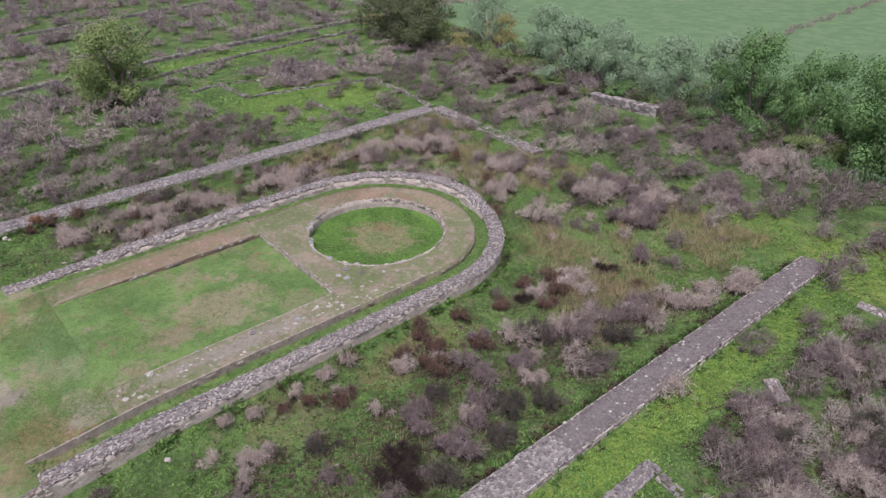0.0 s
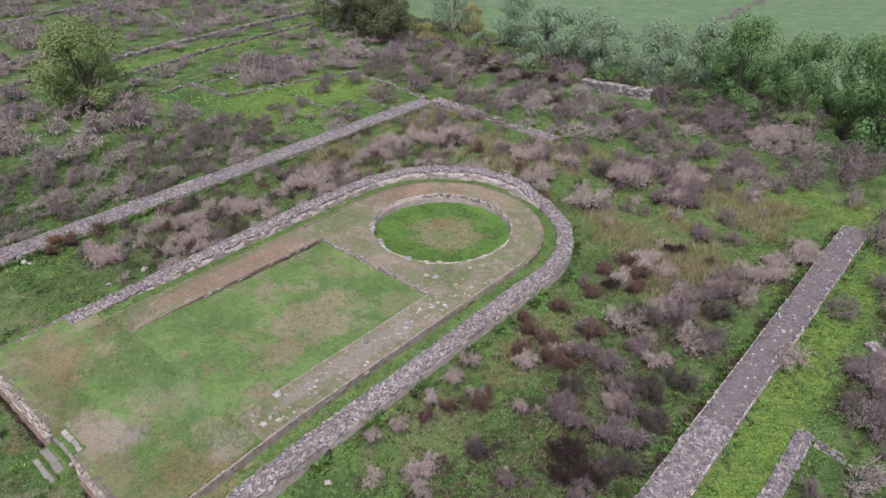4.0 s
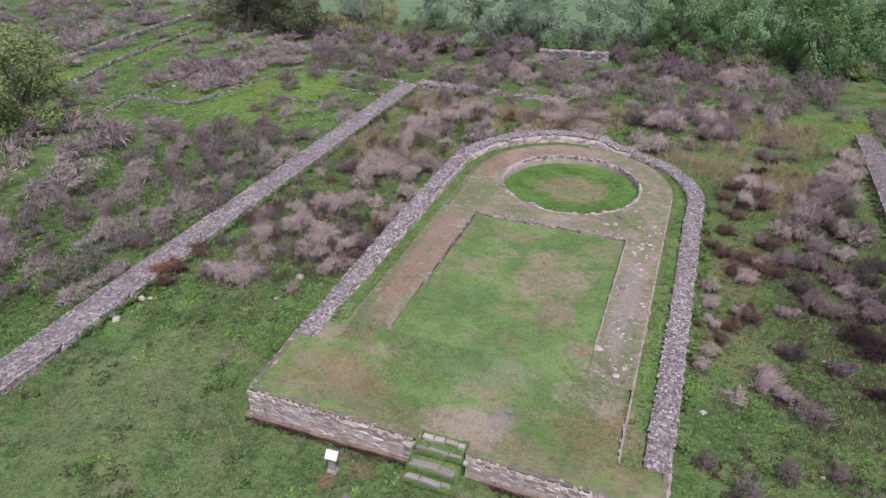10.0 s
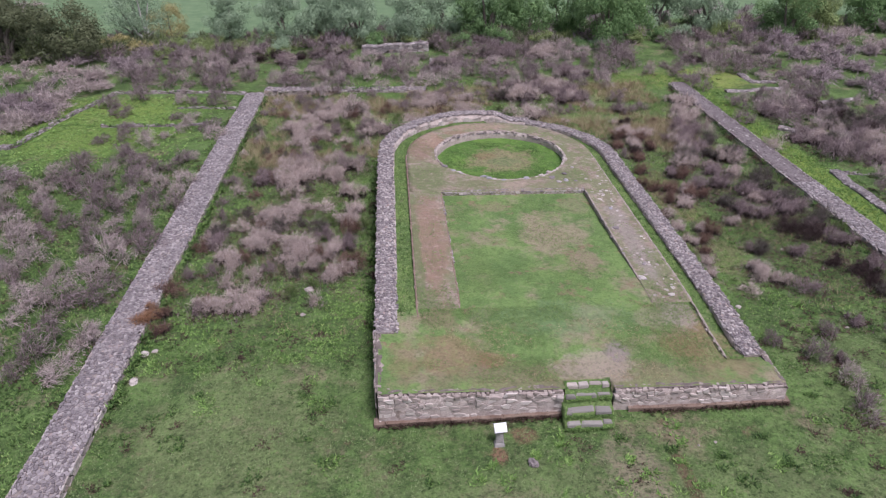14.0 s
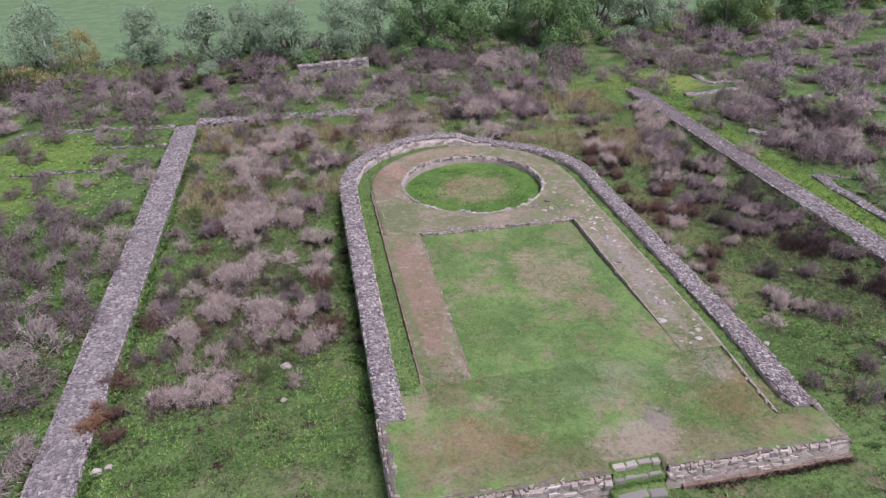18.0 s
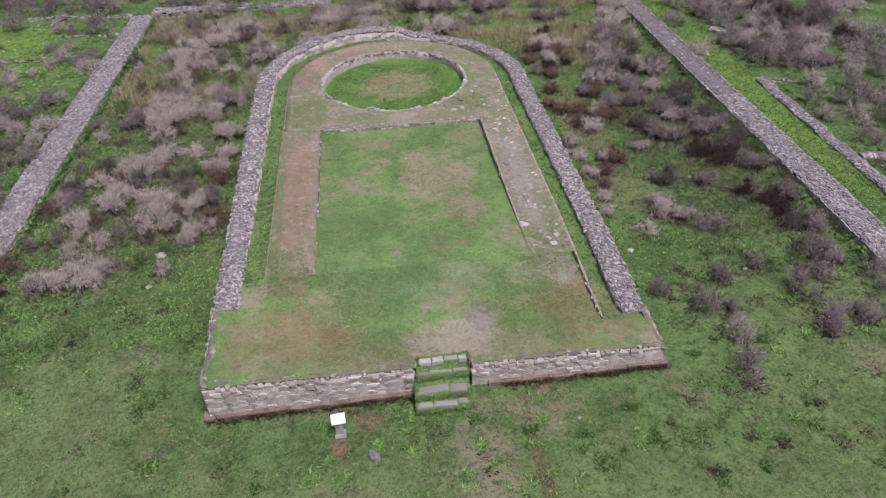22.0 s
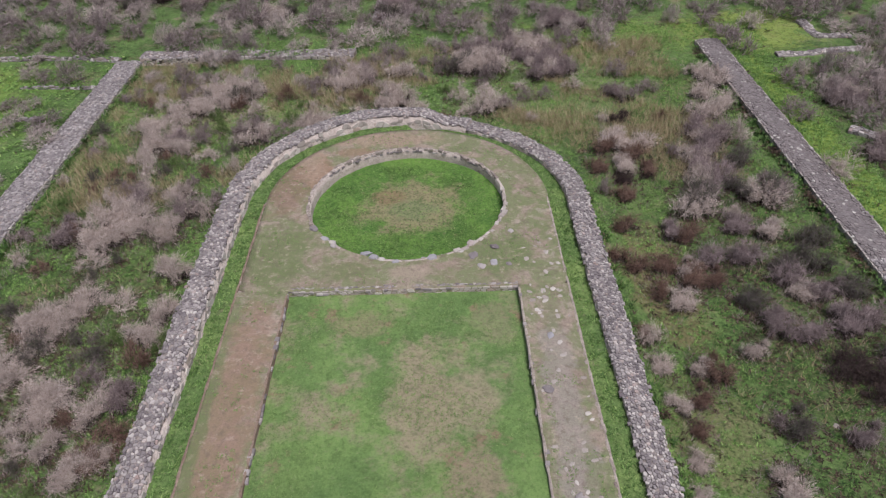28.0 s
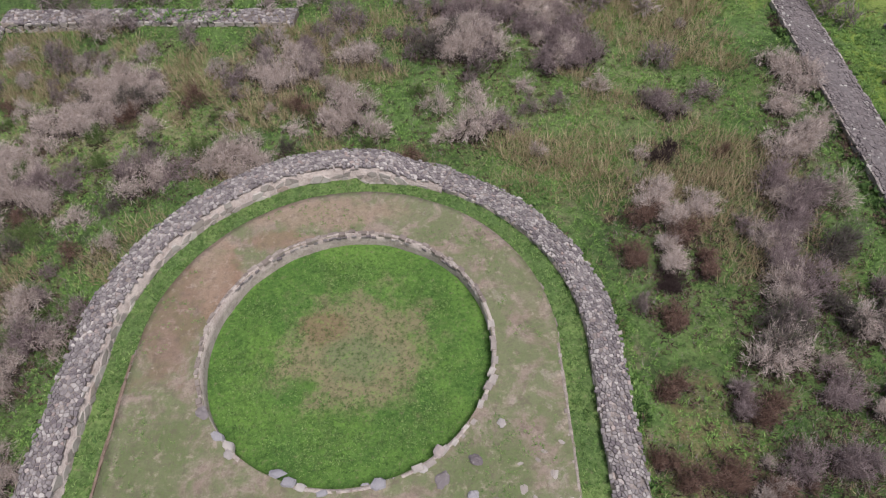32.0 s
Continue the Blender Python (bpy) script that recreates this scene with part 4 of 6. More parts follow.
OVERGROWN.append((along([(-19.5, 46.0), (-12, 45.4), (-7.5, 45.0)], 0.08)[0], 1.0, 0.75))


def ruin(pts, width, height, size=0.2, label="low overgrown ruined stone wall", cap=cap_mat, worn=0.0):
    at = np.mean(np.asarray(pts), axis=0)
    LINES.append(along(pts, 0.6)[0])
    ob = thing("ruin_wall", (at[0], at[1], float(ground_z(*at))), label, "wall", "low ruined walls")
    if worn:
        OVERGROWN.append((along(pts, 0.12)[0], width, height))
    masonry(ob, pts, width, lambda r, P: ground_z(P[:, 0], P[:, 1]) + height * 0.5 + 0.08 * wave(r, r, 1.7), low, size, 0.24, cap, cap_mat, at, 25, (1, -1), sparse=worn or 0.03)


ruin([(23.5, 22.3), (23.45, 14), (23.4, 4.0)], 0.72, 0.35, 0.13, "low overgrown ruined stone wall", court_cap_mat)
ruin([(23.95, 22.0), (27.5, 21.6)], 0.55, 0.12, 0.2, "ruined stone wall nearly lost under weeds", cap_mat, 0.45)
ruin([(24.0, 41.3), (29.9, 41.7)], 0.65, 0.3)
ruin([(28.0, 47.0), (28.0, 44.1), (30.2, 44.0)], 0.7, 0.3)
ruin([(24.0, 31.2), (25.2, 30.3)], 0.7, 0.4)
ruin([(31.0, 37.2), (35.0, 37.9)], 0.6, 0.3)
ruin([(23.9, 12.2), (27.5, 12.0)], 0.6, 0.25)
ruin([(-10.6, 59.8), (-3.0, 60.6)], 0.9, 1.9, 0.3, "stump of a taller rubble wall below the trees")
ruin([(-2.9, 51.2), (-2.7, 56.5)], 0.8, 0.4)
ruin([(-21.5, 46.6), (-24.5, 47.4), (-34.3, 48.2)], 0.65, 0.35, 0.24, "ruined stone wall nearly lost under weeds", court_cap_mat, 0.5)
ruin([(-23.4, 37.8), (-32.4, 38.3)], 0.50, 0.3, 0.24, "ruined stone wall nearly lost under weeds", court_cap_mat, 0.5)
ruin([(-21.6, 42.0), (-27.0, 42.7)], 0.43, 0.25, 0.24, "ruined stone wall nearly lost under weeds", court_cap_mat, 0.5)
ruin([(-34.3, 48.2), (-36.6, 39.8), (-37.7, 33.6)], 0.58, 0.35, 0.24, "ruined stone wall nearly lost under weeds", court_cap_mat, 0.5)
ruin([(-37.7, 33.6), (-44.9, 33.5), (-44.0, 29.8)], 0.65, 0.5, 0.24, "ruined stone wall nearly lost under weeds", court_cap_mat, 0.5)
ruin([(-41.0, 44.5), (-44.7, 33.5)], 0.50, 0.3, 0.24, "ruined stone wall nearly lost under weeds", court_cap_mat, 0.5)
ruin([(-52.5, 27.0), (-55.5, 43.0), (-57.5, 62.0)], 0.58, 0.7, 0.28, "ruined stone wall nearly lost under weeds", court_cap_mat, 0.5)
ruin([(-57.5, 12.0), (-60.5, 32.0), (-62.5, 53.0), (-63.0, 66.0)], 0.86, 1.0, 0.28, "ruined stone wall nearly lost under weeds", court_cap_mat, 0.5)
ruin([(-66, 20), (-74, 34), (-80, 38)], 0.72, 0.9, 0.28, "ruined stone wall nearly lost under weeds", court_cap_mat, 0.5)
ruin([(-70, 47), (-82, 50)], 0.72, 0.9, 0.28, "ruined stone wall nearly lost under weeds", court_cap_mat, 0.5)
ruin([(-66, 8), (-88, 14)], 0.72, 0.9, 0.28, "ruined stone wall nearly lost under weeds", court_cap_mat, 0.5)
ruin([(-90, 20), (-96, 60)], 0.72, 0.9, 0.28, "ruined stone wall nearly lost under weeds", court_cap_mat, 0.5)

# the sign in front of the temple
sign = thing("information_sign", (-3.69, -1.53, -0.5), "small plain white notice board on a grey concrete post", "sign")


def box_mesh(name, size, m, material, bevel=0.01, taper=1.0):
    bm = bmesh.new()
    bmesh.ops.create_cube(bm, size=1.0)
    for v in bm.verts:
        k = taper if v.co.z > 0 else 1.0
        v.co = Vector((v.co.x * size[0] * k, v.co.y * size[1] * k, v.co.z * size[2]))
    bmesh.ops.bevel(bm, geom=bm.edges[:], offset=bevel, segments=2, affect="EDGES")
    bm.transform(m)
    me = bpy.data.meshes.new(name)
    bm.to_mesh(me)
    bm.free()
    me.materials.append(material)
    return me


part("pedestal", box_mesh("pedestal", (0.42, 0.34, 0.16), pose(-3.69, -1.5, -0.44), post_mat, 0.02, 0.85), sign, "low grey concrete footing")
part("post", box_mesh("post", (0.3, 0.16, 0.74), pose(-3.69, -1.5, -0.02), post_mat, 0.015, 0.9), sign, "broad grey concrete post")
tilt = pose(-3.67, -1.52, 0.38, 40, 0, 4)
board = part("board", box_mesh("board", (0.48, 0.36, 0.04), tilt, white_mat, 0.008), sign, "plain white board")
part("frame", box_mesh("frame", (0.5, 0.38, 0.02), tilt @ pose(0, 0, -0.026), post_mat, 0.005), board)


def rock(x, y, w, d, h, material, label, group="", lift=0.0):
    bm = bmesh.new()
    bmesh.ops.create_icosphere(bm, subdivisions=3, radius=0.5)
    k = Vector((x * 1.7, y * 2.3, 3.1))
    for v in bm.verts:
        n = 1 + 0.55 * noise.noise(v.co * 1.6 + k) + 0.35 * noise.noise(v.co * 4.0 + k)
        v.co = Vector((v.co.x * w * n, v.co.y * d * n, v.co.z * h * n))
    me = bpy.data.meshes.new("rock")
    bm.to_mesh(me)
    bm.free()
    me.materials.append(material)
    ob = solid("rock", me, label, "rock", group)
    z = float(platform_z(x, y)) if abs(x) < 6.4 and y > 0 else float(ground_z(x, y))
    ob.matrix_world = pose(x, y, z + h * 0.08 + lift, 0, 0, (x * 57 + y * 31) % 180)
    return ob


for x, y, w, d, h in ((3.8, 20.75, .55, .38, .35), (3.7, 19.75, .45, .4, .3), (2.9, 20.2, .5, .4, .2), (3.2, 19.5, .4, .4, .2), (4.3, 19.6, .3, .3, .15), (2.8, 21.0, .45, .35, .3), (4.6, 21.8, .3, .3, .2), (5.0, 13.0, .5, .35, .2), (5.3, 9.0, .45, .3, .2), (5.7, 6.2, .4, .35, .2), (4.75, 7.7, .5, .35, .25), (5.4, 15.5, .4, .3, .15), (-4.0, 22.35, .55, .4, .35), (-1.6, 20.5, .6, .35, .3), (-3.0, 21.1, .4, .3, .25)):
    rock(x, y, w * 0.8, d * 0.8, h * 0.5, cap_mat if (x * 7) % 1 < 0.6 else boulder_mat, "loose grey stone lying on the temple platform", "loose stones on the platform")
# the piece at (-12.0, 10.1) stands for plastic rubbish, built as a rock
for x, y, w, d, h in ((-19.1, 3.75, .6, .4, .3), (-19.2, 5.7, .5, .4, .3), (-18.8, 5.9, .35, .3, .2), (-12.0, 10.1, .5, .45, .35), (-12.1, 7.9, .3, .3, .2), (9.4, 6.5, .35, .3, .2), (13.8, 4.5, .2, .2, .12), (4.6, -2.1, .15, .15, .1), (14.5, 12.0, .3, .2, .12), (3.9, -2.2, .12, .12, .08)):
    rock(x, y, w * 0.85, d * 0.85, h * 0.8, face_mat, "pale stone-shaped piece lying in the grass", "loose stones in the grass")
rock(-2.55, -2.6, .38, .32, .45, dark_cap_mat, "dark weathered stump of stone beside the path")

# ---- dry shrubs ----


def twiggy(seed, puffs, plumes, twigs, width, tall=1.0, loose=0.3, length=0.24):
    """A shrub one metre in radius: overlapping puffs of plumes that rise, arch outwards and hang with the wind, each lined with fine twigs, on thin stems. Both as point and face arrays."""
    g = np.random.default_rng(seed)
    turn = g.uniform(0, math.pi)
    u, v = g.uniform(-0.62, 0.62, puffs), g.normal(0, 0.26, puffs)
    size = g.uniform(0.34, 0.62, puffs) * (1.1 - 0.35 * np.hypot(u, v))
    mid = np.c_[u * math.cos(turn) - v * math.sin(turn), u * math.sin(turn) + v * math.cos(turn), g.uniform(0.02, 0.3, puffs) * tall]
    n = puffs * plumes
    C, R = np.repeat(mid, plumes, axis=0), np.repeat(size, plumes)[:, None]
    breeze = np.repeat(g.normal(0, 0.14, (puffs, 3)) + (0.26, 0.1, 0.0), plumes, axis=0)
    d = unit(g.normal(0, 1, (n, 3)) + (0, 0, 0.6))
    d[:, 2] = np.where(d[:, 2] < -0.1, -d[:, 2], d[:, 2])
    reach = R * g.uniform(0.45, 1.2, (n, 1)) ** 0.8
    start = C + d * R * 0.12
    end = C + d * reach * (1, 1, 1.0 * tall) + breeze * reach * 1.2
    bend = (start + end) / 2 + np.c_[0 * d[:, :2], R * 0.28] - breeze * R * 0.3
    at = lambda t: start[:, None] * (1 - t) ** 2 + 2 * bend[:, None] * t * (1 - t) + end[:, None] * t ** 2
    root = np.c_[C[:, :2] * 0.8 + g.normal(0, 0.05, (n, 2)), np.full(n, -0.05)][::2]
    tip = bend[::2]
    side = unit(np.cross(tip - root, g.normal(0, 1, root.shape))) * width * 0.6
    SV = np.stack([root - side, root + side, tip + side * 0.3, tip - side * 0.3], 1).reshape(-1, 3)
    b = np.arange(len(root))[:, None] * 4
    SF = np.c_[b, b + 1, b + 2, b + 3]
    # low woody twigs as a dark core, their colour standing for inner shade
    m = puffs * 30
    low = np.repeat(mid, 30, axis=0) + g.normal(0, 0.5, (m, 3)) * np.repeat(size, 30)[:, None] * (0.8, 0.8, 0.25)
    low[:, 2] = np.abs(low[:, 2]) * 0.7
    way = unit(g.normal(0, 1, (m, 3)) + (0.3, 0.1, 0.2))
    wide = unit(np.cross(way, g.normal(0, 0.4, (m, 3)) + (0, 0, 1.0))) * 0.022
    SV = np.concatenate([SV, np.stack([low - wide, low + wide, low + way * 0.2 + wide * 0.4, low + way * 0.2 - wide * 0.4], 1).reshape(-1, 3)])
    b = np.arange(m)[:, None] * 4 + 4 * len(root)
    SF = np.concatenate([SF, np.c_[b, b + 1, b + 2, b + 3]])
    t = g.uniform(0.12, 1.0, (n, twigs))[..., None] ** 0.8
    base = at(t) + g.normal(0, 0.045, (n, twigs, 3))
    slope = 2 * (1 - t) * (bend - start)[:, None] + 2 * t * (end - bend)[:, None]
    slope /= np.linalg.norm(slope, axis=2)[..., None]
    grow = slope + g.normal(0, loose, (n, twigs, 3))
    grow /= np.linalg.norm(grow, axis=2)[..., None]
    across = np.cross(d[:, None] * 0.5 + (0, 0, 0.7) + g.normal(0, 0.45, (n, twigs, 3)), grow)
    across /= np.linalg.norm(across, axis=2)[..., None]
    ln = g.uniform(0.4, 1.2, (n, twigs))[..., None] * length
    w = width * g.uniform(0.5, 1.2, (n, twigs))[..., None]
    TV = np.stack([base - across * w * 0.5, base + across * w * 0.5, base + grow * ln], 2).reshape(-1, 3)
    TV[:, 2] = np.maximum(TV[:, 2], -0.03)
    k = np.arange(n * twigs)[:, None] * 3
    return SV, SF, TV, np.c_[k, k + 1, k + 2]


FULL = [twiggy(s, 7, 24, 18, 0.0135, h, 0.48, 0.22) for s, h in ((1, 0.85), (2, 1.0), (3, 0.75), (4, 1.1), (5, 0.9), (6, 0.65), (7, 1.0))]
FULL += [twiggy(s, 8, 24, 18, 0.0125, h, 0.7, 0.19) for s, h in ((31, 0.8), (32, 0.95), (33, 0.7), (34, 0.85))]
MEDIUM = [twiggy(s, 7, 15, 9, 0.0245, 0.95, 0.5, 0.25) for s in (21, 22, 23)]
LIGHT = [twiggy(s, 5, 11, 10, 0.038, 0.85, 0.5, 0.32) for s in (11, 12, 13, 14)]
NAMES = {"g": "pale grey-brown dry shrub with feathery twigs", "p": "mauve-grey dry shrub with fine bare twigs", "d": "dark grey half-green tangled shrub", "r": "russet-brown dead shrub in the grass",
         "k": "blackened dead shrub flattened on the grass", "o": "rusty orange dead plant beside the wall", "e": "small green leafy weed bush"}
made = {}
under = []


def shrub(x, y, r, kind, high=1.0, z=None):
    k = int(rng.integers(0, 7)) if kind not in "g" or x > 0 else int(rng.integers(6, 11))
    turn = float(rng.uniform(-50, 50))
    z = float(ground_z(x, y)) if z is None else z
    under.append((x, y, r))
    m = pose(x, y, z, 0, 0, turn)
    if (k, kind) not in made:
        SV, SF, TV, TF = FULL[k]
        ob = thing("shrub", (x, y, z), NAMES[kind], "shrub", "shrubs in the meadow")
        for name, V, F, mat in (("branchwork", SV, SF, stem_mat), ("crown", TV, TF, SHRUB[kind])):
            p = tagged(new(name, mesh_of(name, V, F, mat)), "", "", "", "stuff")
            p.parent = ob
        made[k, kind] = ob
    else:
        ob = copy_thing(made[k, kind], m)
    ob.matrix_basis = m @ Matrix.Diagonal((r, r, 1.25 * r ** 0.6 * high, 1))
    return ob


WEST_PALE = ((-12.1, 38.6, 1.9), (-14.0, 37.6, 1.3), (-15.0, 33.1, 0.9), (-1.0, 37.0, 1.2), (-11.6, 27.1, 0.9), (-14.9, 18.3, 1.5), (-10.6, 17.5, 0.9), (-10.3, 21.3, 0.9), (-13.1, 14.2, 1.1), (-10.9, 11.4, 0.8),
             (-15.7, 15.6, 1.2), (-13.8, 19.9, 1.0), (-10.2, 11.9, 0.5), (-12.0, 12.4, 0.6), (-17.1, 9.1, 1.0), (-15.4, 9.8, 0.9), (-1.1, 40.9, 1.0), (-15.1, 8.6, 0.8), (-17.1, 13.9, 0.9), (-14.4, 24.1, 1.1), (-14.1, 33.2, 1.4), (-11.0, 39.5, 1.5), (-11.2, 13.4, 0.7))
EAST_PALE = ((9.1, 9.3, 0.55), (9.4, 10.6, 0.6), (9.2, 16.0, 0.55), (11.9, 9.2, 0.7), (13.0, 15.3, 0.6), (12.6, 30.6, 1.0), (4.5, 35.5, 1.0), (11.3, 30.3, 1.2), (12.0, 20.1, 0.7), (9.3, 14.6, 0.7), (10.7, 14.6, 0.6), (9.5, 12.8, 0.6), (11.9, 9.6, 0.8), (12.6, 8.6, 0.6), (11.0, 28.2, 1.0), (11.4, 31.6, 0.8), (11.1, 18.1, 0.9))
WEST_MAUVE = ((-8.9, 33.4, 1.2), (-5.5, 34.4, 1.1), (-3.3, 40.9, 1.2), (-14.2, 25.6, 1.4), (-10.2, 14.4, 0.7), (-11.4, 53.1, 1.7), (-18.0, 16.0, 0.9), (-11.6, 24.4, 0.9), (-13.8, 27.4, 1.0), (-15.2, 34.8, 1.1), (-16.5, 25.0, 1.0), (-10.1, 18.6, 0.8), (-10.8, 25.9, 0.9), (-4.4, 39.6, 1.3), (-1.5, 53.5, 1.8))
EAST_MAUVE = ((25.2, 28.6, 1.8), (26.5, 25.9, 1.3), (16.1, 31.1, 1.6), (16.1, 22.3, 0.9), (11.9, 22.6, 0.8), (15.1, 11.4, 0.7), (4.6, 43.7, 2.2), (7.9, 44.8, 2.0), (12.5, 36.3, 1.0), (18.6, 38.3, 1.3), (11.2, 48.7, 1.6), (14.3, 4.7, 0.5), (15.4, 0.7, 0.9), (17.1, 0.9, 0.8), (17.6, 4.5, 0.9), (12.1, 2.2, 0.35),
              (18.0, 12.6, 1.0), (17.4, 36.0, 1.1), (8.4, 42.7, 1.6), (9.2, 57.3, 2.1), (4.4, 58.2, 1.9), (3.9, 41.8, 1.9), (9.0, 40.6, 1.6), (17.4, 33.9, 1.5), (25.7, 35.2, 1.5), (28.3, 24.4, 1.4), (14.8, 28.8, 1.5), (13.4, 24.1, 1.1))
RUSSET = ((12.6, 22.4, 0.8), (12.9, 19.4, 0.7), (9.9, 23.2, 0.7), (10.3, 30.4, 0.8), (11.7, 29.3, 0.9), (12.2, 27.8, 0.8), (10.4, 13.2, 0.6), (9.9, 11.9, 0.5), (9.8, 28.4, 0.8), (10.6, 25.7, 0.8), (9.9, 20.4, 0.7), (10.4, 18.8, 0.6), (9.2, 20.9, 0.6), (11.0, 20.4, 0.8), (11.3, 14.2, 0.6), (11.9, 19.4, 1.0), (9.0, 16.2, 0.5))
DARK = ((15.9, 19.9, 1.0), (14.2, 16.6, 0.9), (17.0, 20.2, 1.0), (13.0, 20.6, 0.8), (28.8, 30.6, 1.3), (28.4, 35.4, 1.2), (31.6, 31.8, 1.3), (29.5, 27.8, 1.2), (31.6, 35.8, 1.2), (18.2, 6.8, 0.9), (17.3, 7.2, 0.8), (18.3, 9.6, 0.8), (18.2, 15.0, 1.0), (17.4, 16.8, 1.1), (18.0, 18.4, 1.0), (17.7, 25.4, 1.2), (16.9, 28.4, 1.1), (14.6, 20.7, 0.9), (17.8, 21.6, 0.9), (-19.0, 58.0, 1.1), (-24.0, 57.8, 1.1), (14.6, 26.4, 1.3), (16.9, 25.2, 1.4), (16.2, 18.5, 1.4), (13.8, 18.0, 0.9), (16.8, 16.4, 1.0), (13.2, 11.9, 0.8), (15.1, 16.2, 0.9), (13.9, 24.9, 1.2), (14.9, 22.8, 1.0))
BLACK = ((16.0, 14.3, 1.0), (16.8, 13.3, 1.1), (17.6, 13.8, 0.8), (16.6, 10.3, 0.8), (17.2, 9.4, 0.8), (17.4, 8.2, 0.9), (11.9, 33.6, 0.9), (10.8, 27.2, 0.7),
         (30.6, 33.6, 1.2), (30.7, 29.9, 1.2), (32.5, 27.9, 1.2), (30.0, 37.5, 1.2), (25.5, 52.7, 1.1), (29.2, 35.0, 1.1),
         (-27.0, 59.0, 1.2), (-25.0, 60.5, 1.2), (-22.5, 59.5, 1.2), (-20.2, 60.3, 1.2), (-17.8, 59.6, 1.2), (-15.8, 60.4, 1.2), (-13.8, 59.2, 1.2))
for group, kind in ((WEST_PALE, "g"), (EAST_PALE, "g"), (WEST_MAUVE, "p"), (EAST_MAUVE, "p"), (RUSSET, "r"), (DARK, "d"), (BLACK, "k")):
    for i, (x, y, r) in enumerate(group):
        kind = ("d" if i % 2 == 0 else "p") if group is DARK else ("g" if i % 2 and y > 21 and x < 20 else "p") if group is EAST_MAUVE else ("g" if i % 2 else "p") if group is WEST_MAUVE else kind
        r *= (1.05 if kind in "drk" else 1.08) if 8 < x < 20 and y < 40 else 1.15 if kind in "drk" else 1.3
        high = 0.7 if kind == "k" else 1.0
        if r < 1.4:
            shrub(x, y, r, kind, high)
            continue
        for i in range(int(round((r / 0.8) ** 1.7))):
            a, d = i * 2.4 + x, r * 0.62 * math.sqrt((i + 0.3) / (r / 0.8) ** 1.7)
            shrub(x + d * math.cos(a), y + d * math.sin(a), float(rng.uniform(0.85, 1.35)), kind if i % 5 else "gpd"[i % 3], high)
shrub(-19.75, 8.2, 0.95, "o", 0.8, -0.5)
shrub(-19.3, 8.9, 0.7, "r")
shrub(18.9, 13.9, 0.5, "e")
shrub(-19.0, 7.4, 0.6, "r")


def cover(x, y):
    """How thickly shrubs stand at a place: 0 none, 1 closed."""
    clump = 0.5 + 0.5 * wave(x, y, 0.55, 9)
    v = 0.0
    if x < -21.8:
        v = (0.95 if y > 3 + 2 * math.sin(x) else 0.12) * (0.3 + 0.7 * clump)
        if -48 < x < -22 and 29 < y < 47:
            v = 0.10 + 0.75 * (-47 < x < -37 and 36 < y < 46)
        if -58 < x < -46 and 22 < y < 46:
            v = 0.25
    elif x > 24.2:
        v = (1.0 if y > 3 else 0.25) * (0.6 + 0.4 * clump)
    elif x > 21.3:
        v = 0.04
    elif y > 46.5:
        v = (0.9 if clump > 0.42 else 0.12) if x > -10 else 0.8 * (0.35 + 0.65 * clump)
        if 10 < x < 22 and y < 53:
            v = 0.1
    elif x < -8.9 and x > -19.2:
        v = 0.75 * clump if y > 8.5 else 0.0
    elif 8.9 < x < 19.1:
        v = 0.08 * clump if y > 9 else 0.14 * clump
    elif y > 33.5:
        v = 0.45 * clump
    if -61.5 < x < -52 and 20 < y < 62:
        v = 0.06
    if 20 < x < 27.5 and 40 < y < 50:
        v = 0.1
    if 43.2 < y < 47.2 and -20 < x < -3 or -12 < x < -2 and 57.5 < y < 62:
        v *= 0.15
    return v


spots, far = [], []
STUMPS = np.concatenate(LINES)
clear = lambda x, y, d=1.0: np.min((STUMPS[:, 0] - x) ** 2 + (STUMPS[:, 1] - y) ** 2) > d * d
tries = np.random.default_rng(21)
for _ in range(8000):
    x, y = tries.uniform(-34, 34), tries.uniform(-6, 62)
    if y < 33.4 and -9.4 < x < 9.4 or -21.9 < x < -19.2 or 19.1 < x < 21.3:
        continue
    if tries.random() < cover(x, y) and clear(x, y):
        r = tries.uniform(0.9, 2.1) if y > 47 else tries.uniform(0.7, 1.6) if abs(x) > 21 or y > 44 else tries.uniform(0.4, 1.1)
        if all((x - a) ** 2 + (y - b) ** 2 > (0.58 * (r + c)) ** 2 for a, b, c in spots):
            spots.append((x, y, r))
order = sorted(spots, key=lambda q: (abs(q[0]) > 21.5) * 40 + abs(q[1] - 22))
court, near_scrub = order[:150], order[150:]
far = []
for _ in range(5600):
    x, y = tries.uniform(-130, 75), tries.uniform(-12, 100)
    if abs(x) < 34 and -6 < y < 62 or y > 72 + 8 * math.sin(x * 0.05) and x > -60:
        continue
    if x > 34 and y < 12 + 0.9 * (x - 34) or x < -34 and (y < 5 - 0.22 * (x + 34) or y > 36 + 1.02 * (x + 126)):
        continue
    if y > 63 and x > -55 and tries.random() < 0.5:
        continue
    if tries.random() < cover(x, y) * 0.7 and clear(x, y, 1.5):
        far.append((x, y, tries.uniform(1.0, 2.3)))


for _ in range(45):
    x, y = tries.uniform(-47, -37), tries.uniform(36.5, 46)
    if clear(x, y, 0.8):
        far.append((x, y, tries.uniform(1.0, 1.8)))


